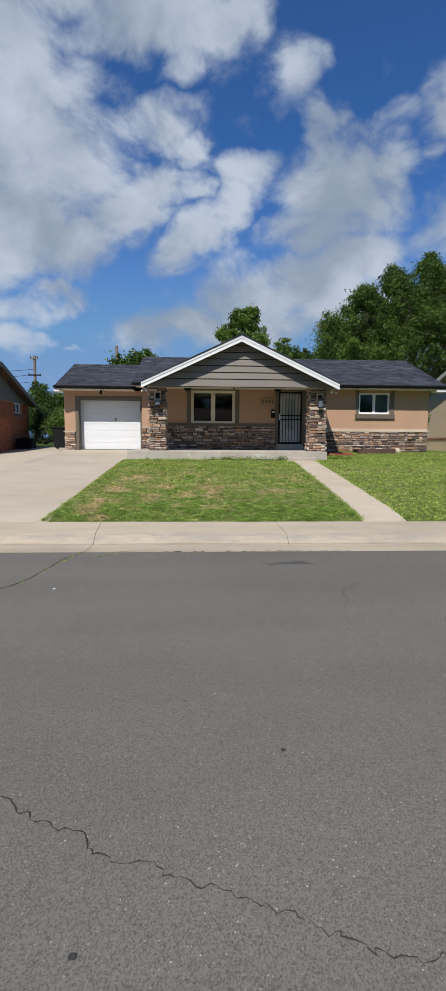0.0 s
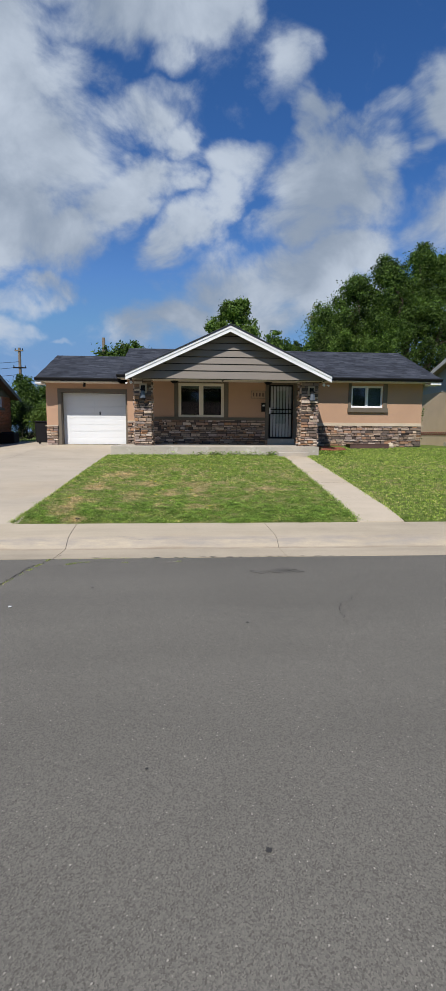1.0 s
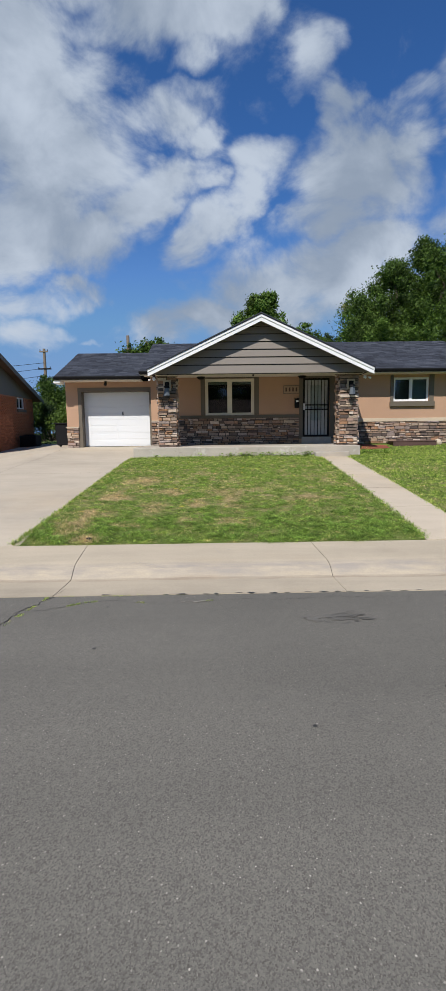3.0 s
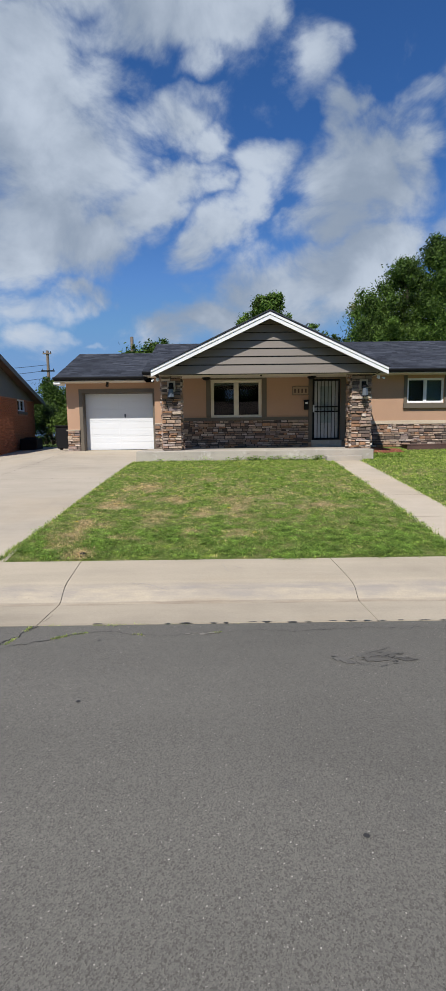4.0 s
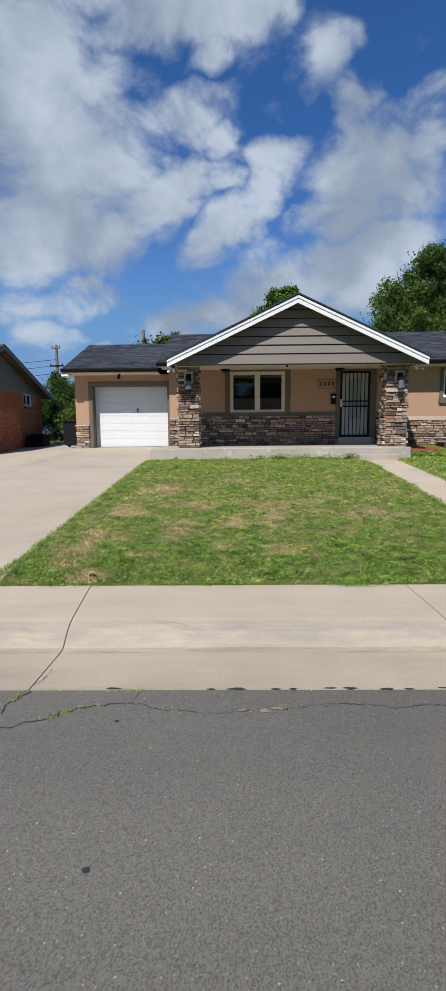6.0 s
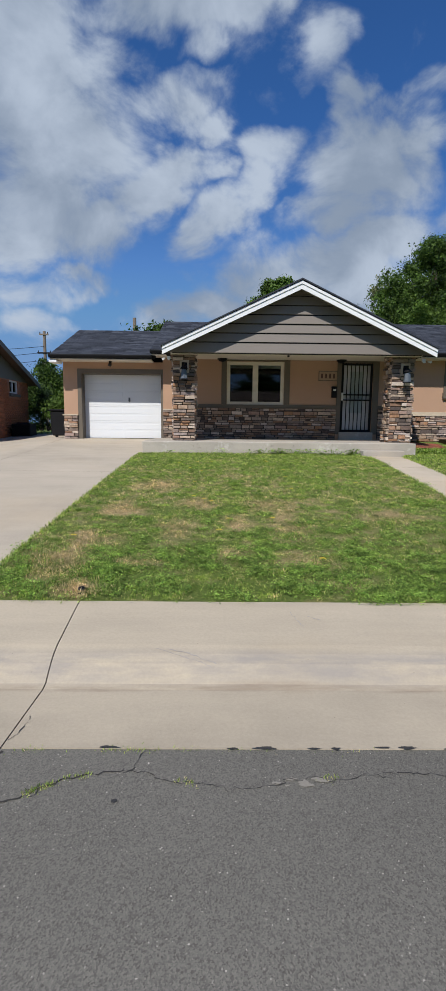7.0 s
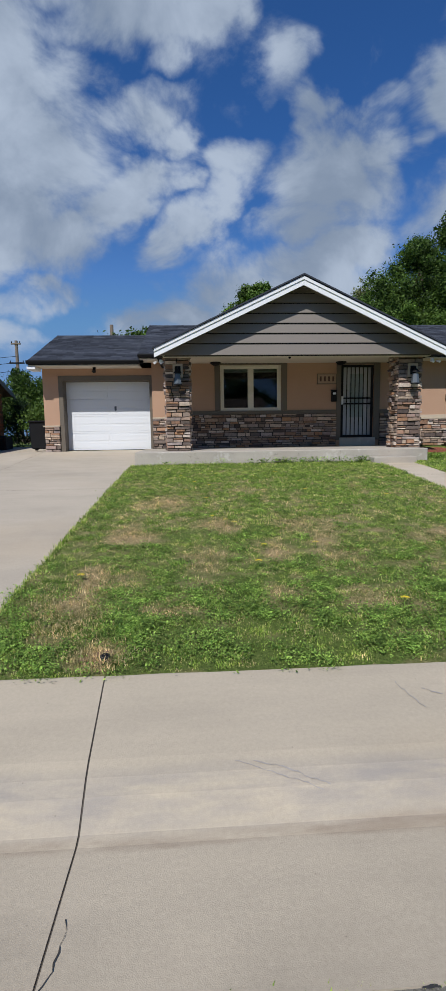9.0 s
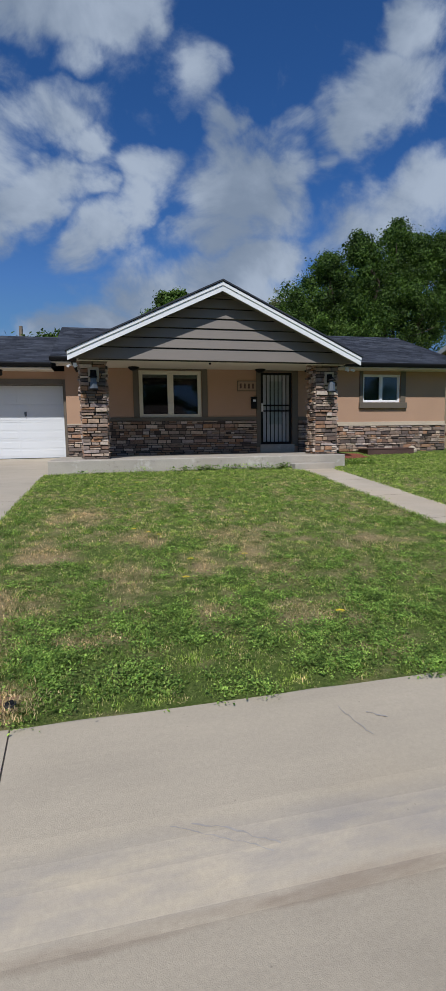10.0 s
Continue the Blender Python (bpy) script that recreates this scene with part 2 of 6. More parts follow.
def make_stone():
    g = Graph("ledge_stone", 0.85, spec=0.3)
    pick = g.random()
    c = g.ramp(pick, (0.0, (0.075, 0.058, 0.052)), (0.14, (0.17, 0.135, 0.115)), (0.27, (0.38, 0.27, 0.19)), (0.38, (0.21, 0.175, 0.165)),
               (0.50, (0.52, 0.41, 0.31)), (0.60, (0.12, 0.092, 0.082)), (0.70, (0.40, 0.225, 0.125)), (0.79, (0.30, 0.25, 0.24)), (0.88, (0.66, 0.56, 0.46)), (0.96, (0.27, 0.165, 0.11)))
    cloud = g.noise(14, 6, 0.65)
    c = g.mix(0.8, c, g.mix(1.0, c, g.ramp(cloud, (0.25, (0.62, 0.6, 0.6)), (0.7, (1.3, 1.25, 1.2))), "MULTIPLY"))
    g.colour(c)
    g.bump(g.noise(30, 8, 0.7), 0.8, 0.015)
    return g.mat


def make_shingle():
    g = Graph("asphalt_shingle", 0.9, spec=0.25)
    pick = g.island()
    c = g.ramp(pick, (0.0, (0.026, 0.029, 0.038)), (0.4, (0.040, 0.044, 0.057)), (0.75, (0.053, 0.059, 0.074)), (1.0, (0.072, 0.079, 0.095)))
    grit = g.noise(120, 3)
    c = g.mix(1.0, c, g.ramp(grit, (0.25, 0.72), (0.75, 1.3)), "MULTIPLY")
    c = g.mix(1.0, c, g.ramp(g.noise(0.5, 5), (0.3, 0.9), (0.7, 1.12)), "MULTIPLY")
    g.colour(c)
    g.bump(grit, 0.4, 0.004)
    return g.mat


def make_leaf(name, dark, light, scale=1.0):
    g = Graph(name, 0.6, spec=0.22)
    pick = g.island()
    c = g.ramp(pick, (0.0, dark), (0.6, tuple((a + b) / 2 for a, b in zip(dark, light))), (1.0, light))
    c = g.mix(1.0, c, g.ramp(g.noise(scale, 4), (0.34, 0.45), (0.66, 1.5)), "MULTIPLY")
    g.colour(c)
    g.bsdf.inputs["Transmission Weight"].default_value = 0.0
    g.bsdf.inputs["Subsurface Weight"].default_value = 0.0
    tr = g.n("ShaderNodeBsdfTranslucent")
    g.put(tr.inputs["Color"], g.mix(1.0, c, (1.1, 1.2, 0.4), "MULTIPLY"))
    ms = g.n("ShaderNodeMixShader")
    ms.inputs[0].default_value = 0.28
    g.nt.links.new(g.bsdf.outputs[0], ms.inputs[1])
    g.nt.links.new(tr.outputs[0], ms.inputs[2])
    g.nt.links.new(ms.outputs[0], g.nt.nodes["Material Output"].inputs["Surface"])
    return g.mat


def attr(g, name):
    n = g.n("ShaderNodeAttribute")
    n.attribute_name = name
    return n.outputs["Fac"]


def make_lawn():
    g = Graph("lawn_soil_and_thatch", 0.95, spec=0.1)
    fine = g.noise(38, 7, 0.8)
    mid = g.noise(6, 6, 0.7)
    green = g.ramp(fine, (0.28, (0.050, 0.075, 0.016)), (0.52, (0.130, 0.175, 0.040)), (0.75, (0.27, 0.30, 0.095)))
    straw = g.ramp(fine, (0.25, (0.13, 0.085, 0.045)), (0.5, (0.42, 0.31, 0.165)), (0.75, (0.72, 0.58, 0.35)))
    dry = g.math("ADD", attr(g, "dry"), g.math("MULTIPLY", g.math("SUBTRACT", mid, 0.5), 1.3))
    g.colour(g.mix(g.ramp(dry, (0.15, 0.0), (0.95, 1.0)), green, straw))
    g.bump(fine, 1.0, 0.03)
    return g.mat


def make_grass():
    g = Graph("grass_blades", 0.6, spec=0.25)
    pick = g.island()
    green = g.ramp(pick, (0.0, (0.13, 0.225, 0.032)), (0.5, (0.335, 0.465, 0.078)), (1.0, (0.51, 0.575, 0.18)))
    straw = g.ramp(pick, (0.0, (0.36, 0.25, 0.12)), (0.5, (0.58, 0.44, 0.23)), (1.0, (0.82, 0.66, 0.40)))
    dry = g.math("ADD", attr(g, "dry"), g.math("MULTIPLY", g.math("SUBTRACT", pick, 0.5), 0.9))
    c = g.mix(g.ramp(dry, (0.25, 0.0), (0.85, 1.0)), green, straw)
    c = g.mix(1.0, c, g.ramp(g.noise(10, 3, 0.7), (0.37, (0.36, 0.43, 0.34)), (0.5, (0.95, 0.96, 0.92)), (0.63, (1.48, 1.40, 1.36))), "MULTIPLY")
    c = g.mix(1.0, c, g.ramp(g.noise(2.4, 3, 0.6), (0.35, (0.80, 0.86, 0.80)), (0.65, (1.14, 1.10, 1.05))), "MULTIPLY")
    g.colour(c)
    tr = g.n("ShaderNodeBsdfTranslucent")
    g.put(tr.inputs["Color"], c)
    ms = g.n("ShaderNodeMixShader")
    ms.inputs[0].default_value = 0.35
    g.nt.links.new(g.bsdf.outputs[0], ms.inputs[1])
    g.nt.links.new(tr.outputs[0], ms.inputs[2])
    g.nt.links.new(ms.outputs[0], g.nt.nodes["Material Output"].inputs["Surface"])
    return g.mat


def make_glass():
    g = Graph("window_glass", 0.02, spec=0.6)
    g.bsdf.inputs["Base Color"].default_value = (0.85, 0.9, 0.9, 1)
    g.bsdf.inputs["IOR"].default_value = 1.5
    mixer, clear, gloss, lw = (g.n(k) for k in ("ShaderNodeMixShader", "ShaderNodeBsdfTransparent", "ShaderNodeBsdfGlossy", "ShaderNodeFresnel"))
    clear.inputs[0].default_value = (0.72, 0.76, 0.76, 1)
    gloss.inputs["Roughness"].default_value = 0.03
    lw.inputs["IOR"].default_value = 1.52
    g.nt.links.new(lw.outputs[0], mixer.inputs[0])
    g.nt.links.new(clear.outputs[0], mixer.inputs[1])
    g.nt.links.new(gloss.outputs[0], mixer.inputs[2])
    g.nt.links.new(mixer.outputs[0], g.nt.nodes["Material Output"].inputs["Surface"])
    return g.mat


def make_bark():
    g = Graph("bark", 0.95, spec=0.2)
    f = g.noise(9, 6, 0.7, g.at(1, 1, 0.2, True))
    g.colour(g.ramp(f, (0.3, (0.05, 0.038, 0.028)), (0.7, (0.16, 0.125, 0.095))))
    g.bump(f, 0.8, 0.03)
    return g.mat


def make_wood_pole():
    g = Graph("weathered_pole", 0.9, spec=0.2)
    f = g.noise(6, 6, 0.7, g.at(3, 3, 0.3, True))
    g.colour(g.ramp(f, (0.3, (0.12, 0.09, 0.07)), (0.7, (0.27, 0.22, 0.17))))
    return g.mat


def make_brick(base):
    g = Graph("red_brick", 0.9, spec=0.25)
    c = g.ramp(g.random(), (0.0, tuple(v * 0.75 for v in base)), (0.5, base), (1.0, tuple(v * 1.25 for v in base)))
    g.colour(g.mix(0.5, c, g.mix(1.0, c, g.ramp(g.noise(25, 5), (0.3, 0.7), (0.7, 1.25)), "MULTIPLY")))
    g.bump(g.noise(60, 5), 0.4, 0.006)
    return g.mat


M_ASPHALT = make_asphalt()
M_WALK = make_concrete("sidewalk_concrete", (0.435, 0.370, 0.276), 0.35, True)
M_DRIVE = make_concrete("driveway_concrete", (0.45, 0.388, 0.303), 0.25)
M_PATH = make_concrete("walkway_concrete", (0.50, 0.425, 0.325), 0.2)
M_SLAB = make_concrete("porch_concrete", (0.42, 0.38, 0.325), 0.6, False, True)
M_STONE = make_stone()
M_MORTAR = painted("mortar", (0.045, 0.038, 0.033), 0.95, 60, 0.2, 0.4)
M_JOINT = painted("joint_dirt", (0.085, 0.072, 0.058), 0.95, 70, 0.4, 0.6)
M_STUCCO = painted("tan_stucco", (0.41, 0.255, 0.165), 0.9, 70, 0.05, 0.35, 0.006)
M_TAUPE = painted("taupe_trim", (0.118, 0.096, 0.070), 0.6, 30, 0.08)
M_LEDGE = painted("ledge_cap", (0.47, 0.39, 0.29), 0.8, 40, 0.12, 0.3)
M_SIDING = painted("grey_siding", (0.185, 0.158, 0.135), 0.6, 30, 0.06, 0.15)
M_WHITE = painted("white_paint", (0.74, 0.74, 0.74), 0.5, 30, 0.03)
M_DOORWHITE = painted("garage_door_white", (0.68, 0.69, 0.70), 0.5, 90, 0.02, 0.12)
M_SOFFIT = painted("cream_soffit", (0.62, 0.56, 0.47), 0.7, 30, 0.05)
M_BLACK = painted("black_metal", (0.010, 0.010, 0.011), 0.65, 40, 0.2)
M_GUTTER = painted("gutter_and_gap_black", (0.009, 0.009, 0.010), 0.7, 40, 0.15)
# white of the front door, greyed to carry the shade behind the bars
M_DOORSHADE = painted("white_door_shaded", (0.52, 0.53, 0.53), 0.6, 30, 0.04)
M_CREAMFRAME = painted("cream_window_frame", (0.66, 0.61, 0.50), 0.55, 30, 0.04)
M_SHINGLE = make_shingle()
M_LAWN = make_lawn()
M_GRASS = make_grass()
M_GLASS = make_glass()
M_BARK = make_bark()
M_POLE = make_wood_pole()
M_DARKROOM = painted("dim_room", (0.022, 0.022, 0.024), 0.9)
M_PANEDARK = painted("pane_dark", (0.09, 0.10, 0.10), 0.8, 20, 0.1)
M_CURTAIN = painted("pale_blind", (0.34, 0.40, 0.39), 0.8, 20, 0.1)


# ---------------------------------------------------------------- builders
def finish(bm, name, material, smooth=False):
    me = bpy.data.meshes.new(name)
    bmesh.ops.recalc_face_normals(bm, faces=bm.faces)
    bm.to_mesh(me)
    bm.free()
    for mat in material if isinstance(material, (list, tuple)) else (material,):
        me.materials.append(mat)
    if smooth:
        for p in me.polygons:
            p.use_smooth = True
    return me


def thing(name, at, label, category, group="", kind=""):
    ob = new(name)
    ob.location = at
    ob.empty_display_size = 0.1
    return tagged(ob, label, category, group, kind)


def undo(parent):
    """What takes a parent's place away again: parts are built in world places."""
    return Matrix.Translation(-parent.location) if parent.data is None else Matrix()


def part(name, bm, material, parent=None, label="", smooth=False, kind=""):
    """Links bm, given in world places, as one mesh object under its thing."""
    ob = new(name, finish(bm, name, material, smooth))
    if parent is not None:
        ob.parent = parent
        ob.matrix_parent_inverse = undo(parent)
    return tagged(ob, label, kind=kind)


def box(bm, lo, hi, bevel=0.0):
    lo, hi = Vector(lo), Vector(hi)
    r = bmesh.ops.create_cube(bm, size=1.0)
    bmesh.ops.scale(bm, vec=hi - lo, verts=r["verts"])
    bmesh.ops.translate(bm, vec=(lo + hi) / 2, verts=r["verts"])
    if bevel:
        edges = {e for v in r["verts"] for e in v.link_edges}
        bmesh.ops.bevel(bm, geom=list(edges), offset=bevel, segments=1, affect="EDGES", profile=0.7)
    return bm


def boxes(*spans, bevel=0.0):
    bm = bmesh.new()
    for lo, hi in spans:
        box(bm, lo, hi, bevel)
    return bm


def prism(bm, outline, axis, a, b):
    """A solid from an outline (pairs) pulled along an axis from a to b; x: pairs are y, z; y: pairs are x, z; z: pairs are x, y."""
    def place(p, w):
        return {"x": (w, p[0], p[1]), "y": (p[0], w, p[1]), "z": (p[0], p[1], w)}[axis]
    one, two = [bm.verts.new(place(p, a)) for p in outline], [bm.verts.new(place(p, b)) for p in outline]
    n = len(outline)
    bm.faces.new(one), bm.faces.new(two[::-1])
    for i in range(n):
        bm.faces.new((one[i], two[i], two[(i + 1) % n], one[(i + 1) % n]))
    return bm


def tube(bm, a, b, r1, r2=None, n=10):
    a, b = Vector(a), Vector(b)
    r = bmesh.ops.create_cone(bm, cap_ends=True, segments=n, radius1=r1, radius2=r1 if r2 is None else r2, depth=(b - a).length)
    bmesh.ops.transform(bm, matrix=Matrix.Translation((a + b) / 2) @ (b - a).to_track_quat("Z", "Y").to_matrix().to_4x4(), verts=r["verts"])
    return bm


def interp(x, table):
    for (a, p), (b, q) in zip(table, table[1:]):
        if x <= b:
            k = max(0.0, (x - a) / (b - a))
            return p + (q - p) * k
    return table[-1][1]


# height of the ground along the way from the far side of the street to the back yard
GROUND = [(-60, -1.0), (-27, -1.0), (-26.9, -1.1), (-19.5, -1.05), (-15.5, -1.065), (-13.52, -1.130), (-11.9, -0.985), (-11.4, -0.90), (-8.0, -0.62),
          (-4.6, -0.36), (-3.3, -0.285), (-0.3, -0.02), (2, 0.0), (60, 0.3)]


def ground_z(y):
    return interp(y, GROUND)


def dip(x, y):
    """The driveway falls towards the brick house."""
    across = max(0.0, min(1.3, (-0.9 - x) / 3.4))
    along = max(0.0, min(1.0, (7.0 - y) / 5.0)) * max(0.0, min(1.0, (y + 11.9) / 7.0))
    return -0.28 * across * along


def sheet(name, corners, rise, material, parent=None, label="", step=0.35, thick=0.0, wobble=0.0, kind="structure", category=""):
    """A piece of ground: corners (near left, near right, far right, far left) in x, y; follows the slope, rise above it."""
    (x0, y0), (x1, y1), (x2, y2), (x3, y3) = corners
    rows = max(1, int(abs(y3 - y0) / step))
    cols = max(1, int(abs(x1 - x0) / (step * 2)))
    bm = bmesh.new()
    grid = []
    for j in range(rows + 1):
        v = j / rows
        ya = y0 + (y3 - y0) * v
        yb = y1 + (y2 - y1) * v
        line = []
        for i in range(cols + 1):
            u = i / cols
            xx = (x0 + (x3 - x0) * v) * (1 - u) + (x1 + (x2 - x1) * v) * u
            yy = ya * (1 - u) + yb * u
            zz = ground_z(yy) + dip(xx, yy) + rise
            if wobble:
                zz += wobble * (noise.noise((xx * 0.9, yy * 0.9, 0)) + 0.5 * noise.noise((xx * 3, yy * 3, 4)))
            line.append(bm.verts.new((xx, yy, zz)))
        grid.append(line)
    for j in range(rows):
        for i in range(cols):
            bm.faces.new((grid[j][i], grid[j][i + 1], grid[j + 1][i + 1], grid[j + 1][i]))
    if thick:
        r = bmesh.ops.extrude_face_region(bm, geom=bm.faces[:])
        bmesh.ops.translate(bm, vec=(0, 0, -thick), verts=[g for g in r["geom"] if isinstance(g, bmesh.types.BMVert)])
    ob = part(name, bm, material, parent)
    return tagged(ob, label, category, kind=kind)


# ---------------------------------------------------------------- ground, street, paving
def build_ground():
    bm = bmesh.new()
    ys = [-400, -120, -60, -40, -27.2, -13.62, -12.2, -11.4, -8, -4.6, -3.3, -0.3, 2, 4.5, 7, 12, 40, 120, 600]
    xs = [-500, -150, -50, -20, -8, -5.3, -4.3, -0.9, 0, 8, 16, 30, 60, 160, 500]
    grid = [[bm.verts.new((x, y, ground_z(y) + dip(x, y) - 0.10)) for x in xs] for y in ys]
    for j in range(len(ys) - 1):
        for i in range(len(xs) - 1):
            bm.faces.new((grid[j][i], grid[j][i + 1], grid[j + 1][i + 1], grid[j + 1][i]))
    tagged(part("ground", bm, M_LAWN), "dry grassy ground under the whole street", "ground", kind="structure")


build_ground()
tagged(sheet("road", [(-60, -26.9), (60, -26.9), (60, -13.52), (-60, -13.52)], 0.0, M_ASPHALT, thick=0.08), "worn grey asphalt street with long cracks", "road")


def build_pavement():
    # profile of walk, sloping kerb and gutter, seen along the street
    prof = [(-13.53, -1.36), (-13.52, -1.124), (-12.94, -1.150), (-12.89, -1.140), (-12.78, -1.062), (-12.70, -1.034), (-12.60, -1.018), (-11.90, -0.978), (-11.88, -0.983), (-11.88, -1.36)]
    root = thing("pavement", (5, -12.7, -1.1), "pale concrete pavement with sloping kerb and gutter", "pavement", kind="structure")
    joints = [3.137 + 2.965 * k for k in range(-9, 9)]
    for k, (a, b) in enumerate(zip(joints, joints[1:])):
        bm = prism(bmesh.new(), prof, "x", a + 0.0042, b - 0.0042)
        for v in bm.verts:
            v.co.x -= max(0.0, v.co.y + 12.8) * 0.07
        part("slab", bm, M_WALK, root)
    # dirt packed in the joints, a little below the slabs
    low = [(y, z - 0.007 if z > -1.3 else z) for y, z in prof]
    for a in joints:
        bm = prism(bmesh.new(), low, "x", a - 0.0042, a + 0.0042)
        for v in bm.verts:
            v.co.x -= max(0.0, v.co.y + 12.8) * 0.07
        part("joint_filling", bm, M_JOINT, root)


build_pavement()
sheet("driveway", [(-7.5, -11.885), (2.16, -11.885), (2.30, -0.05), (-7.5, -0.05)], 0.004, M_DRIVE, thick=0.1, label="pale concrete driveway up to the garage", category="driveway")
sheet("driveway_side", [(-4.3, -0.06), (-0.60, -0.06), (-0.60, 6.0), (-4.3, 6.0)], 0.003, M_DRIVE, thick=0.1, label="concrete strip between the garage and the next house", category="driveway")
sheet("walkway", [(7.60, -11.885), (8.38, -11.885), (8.78, -3.62), (7.93, -3.62)], 0.012, M_PATH, thick=0.1, label="straight concrete front walkway to the porch step", category="walkway")


# ---------------------------------------------------------------- house
house = thing("house", (6.5, 2.5, 0), "single-storey tan stucco house with stone wainscot and dark shingle roof", "house")
GY, MY = -0.32, -0.45          # faces of the garage wall and of the main wall
GX0, GX1, MX1 = -0.56, 2.50, 14.08
BACK = 6.4


def build_walls():
    t = 0.2
    # garage front, with its opening
    part("wall", boxes(((GX0, GY, -0.15), (-0.005, GY + t, 2.31)), ((-0.005, GY, 1.965), (2.425, GY + t, 2.31)), ((2.425, GY, -0.15), (GX1, GY + t, 2.31))), M_STUCCO, house, "tan stucco garage front")
    bm = boxes(((GX0, GY + t, -0.15), (GX0 + t, 5.0, 2.31)))
    prism(bm, [(GY + 0.05, 2.31), (5.0, 2.31), (2.25, 3.52)], "x", GX0, GX0 + t)
    part("wall", bm, M_STUCCO, house)
    # main front: openings for window, door and bedroom window
    ops = [(4.44, 6.19, 1.055, 2.355), (7.94, 8.90, 0.265, 2.345), (11.20, 12.47, 1.49, 2.335)]
    x = GX1
    for a, b, lo, hi in ops:
        part("wall", boxes(((x, MY, -0.3), (a, MY + t, 2.47))), M_STUCCO, house, "tan stucco front wall")
        part("wall", boxes(((a, MY, -0.3), (b, MY + t, lo))), M_STUCCO, house)
        part("wall", boxes(((a, MY, hi), (b, MY + t, 2.47))), M_STUCCO, house)
        x = b
    part("wall", boxes(((x, MY, -0.3), (MX1, MY + t, 2.47))), M_STUCCO, house, "tan stucco front wall")
    for xa in (GX1, MX1 - t):
        bm = boxes(((xa, MY + t, -0.3), (xa + t, BACK, 2.47)))
        prism(bm, [(MY + 0.05, 2.47), (BACK, 2.47), (3.0, 3.95)], "x", xa, xa + t)
        part("wall", bm, M_STUCCO, house)
    part("wall", boxes(((GX0, BACK - 1.6, -0.3), (GX1, BACK - 1.4, 2.45)), ((GX1 + t, BACK - t, -0.3), (MX1 - t, BACK, 2.47))), M_STUCCO, house)
    # rooms behind the panes, near-black: the indoor shade is in the colour
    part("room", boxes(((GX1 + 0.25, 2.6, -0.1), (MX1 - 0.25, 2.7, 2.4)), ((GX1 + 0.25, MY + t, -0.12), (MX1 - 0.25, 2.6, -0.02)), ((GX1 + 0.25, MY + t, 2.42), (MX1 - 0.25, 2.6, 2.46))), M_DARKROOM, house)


def shingles(bm, ax, bx, y0, z0, y1, z1, course=0.15, tab=0.31, seed=1, axis="y"):
    """Overlapping tabs from an eave (y0, z0) up to a ridge (y1, z1), from ax to bx along the eave."""
    rng = random.Random(seed)
    ln = math.hypot(y1 - y0, z1 - z0)
    dy, dz = (y1 - y0) / ln, (z1 - z0) / ln
    ny, nz = -dz * (1 if dy > 0 else -1), abs(dy)
    rows = int(ln / course)
    for r in range(rows + 1):
        s0, s1 = r * course - 0.01, min(ln, (r + 1) * course + 0.03)
        x = ax - (rng.random() * tab)
        while x < bx:
            w = tab * rng.choice((0.6, 0.8, 1.0, 1.2))
            a, b = max(ax, x), min(bx, x + w)
            x += w
            if b - a < 0.02:
                continue
            lift = 0.012 + rng.random() * 0.006
            pts = []
            for s, h in ((s0, lift), (s1, 0.003)):
                for xx in (a + 0.002, b - 0.002):
                    for hh in (h, h - 0.010):
                        w_y, w_z = y0 + dy * s + ny * hh, z0 + dz * s + nz * hh
                        pts.append(bm.verts.new((xx, w_y, w_z) if axis == "y" else (w_y, xx, w_z)))
            p = pts
            bm.faces.new((p[0], p[2], p[6], p[4]))
            bm.faces.new((p[0], p[1], p[3], p[2]))
            bm.faces.new((p[0], p[4], p[5], p[1]))
            bm.faces.new((p[2], p[3], p[7], p[6]))


# eave and ridge lines (y, z)
G_EAVE, G_RIDGE = (-0.95, 2.42), (2.25, 3.67)
M_EAVE, M_RIDGE = (-1.06, 2.56), (3.0, 4.15)
RX0, RX1, MXL = -0.74, 14.50, 2.22
AP_X, AP_Z, RK_Y, SD_Y = 6.18, 3.92, -3.36, -2.98
RK_L, RK_R, RK_Z = 2.80, 9.56, 2.36


def roof_slab(bm, x0, x1, eave, ridge, back, thick=0.10):
    prism(bm, [eave, ridge, back, (back[0], back[1] - thick), (ridge[0], ridge[1] - thick), (eave[0], eave[1] - thick)], "x", x0, x1)


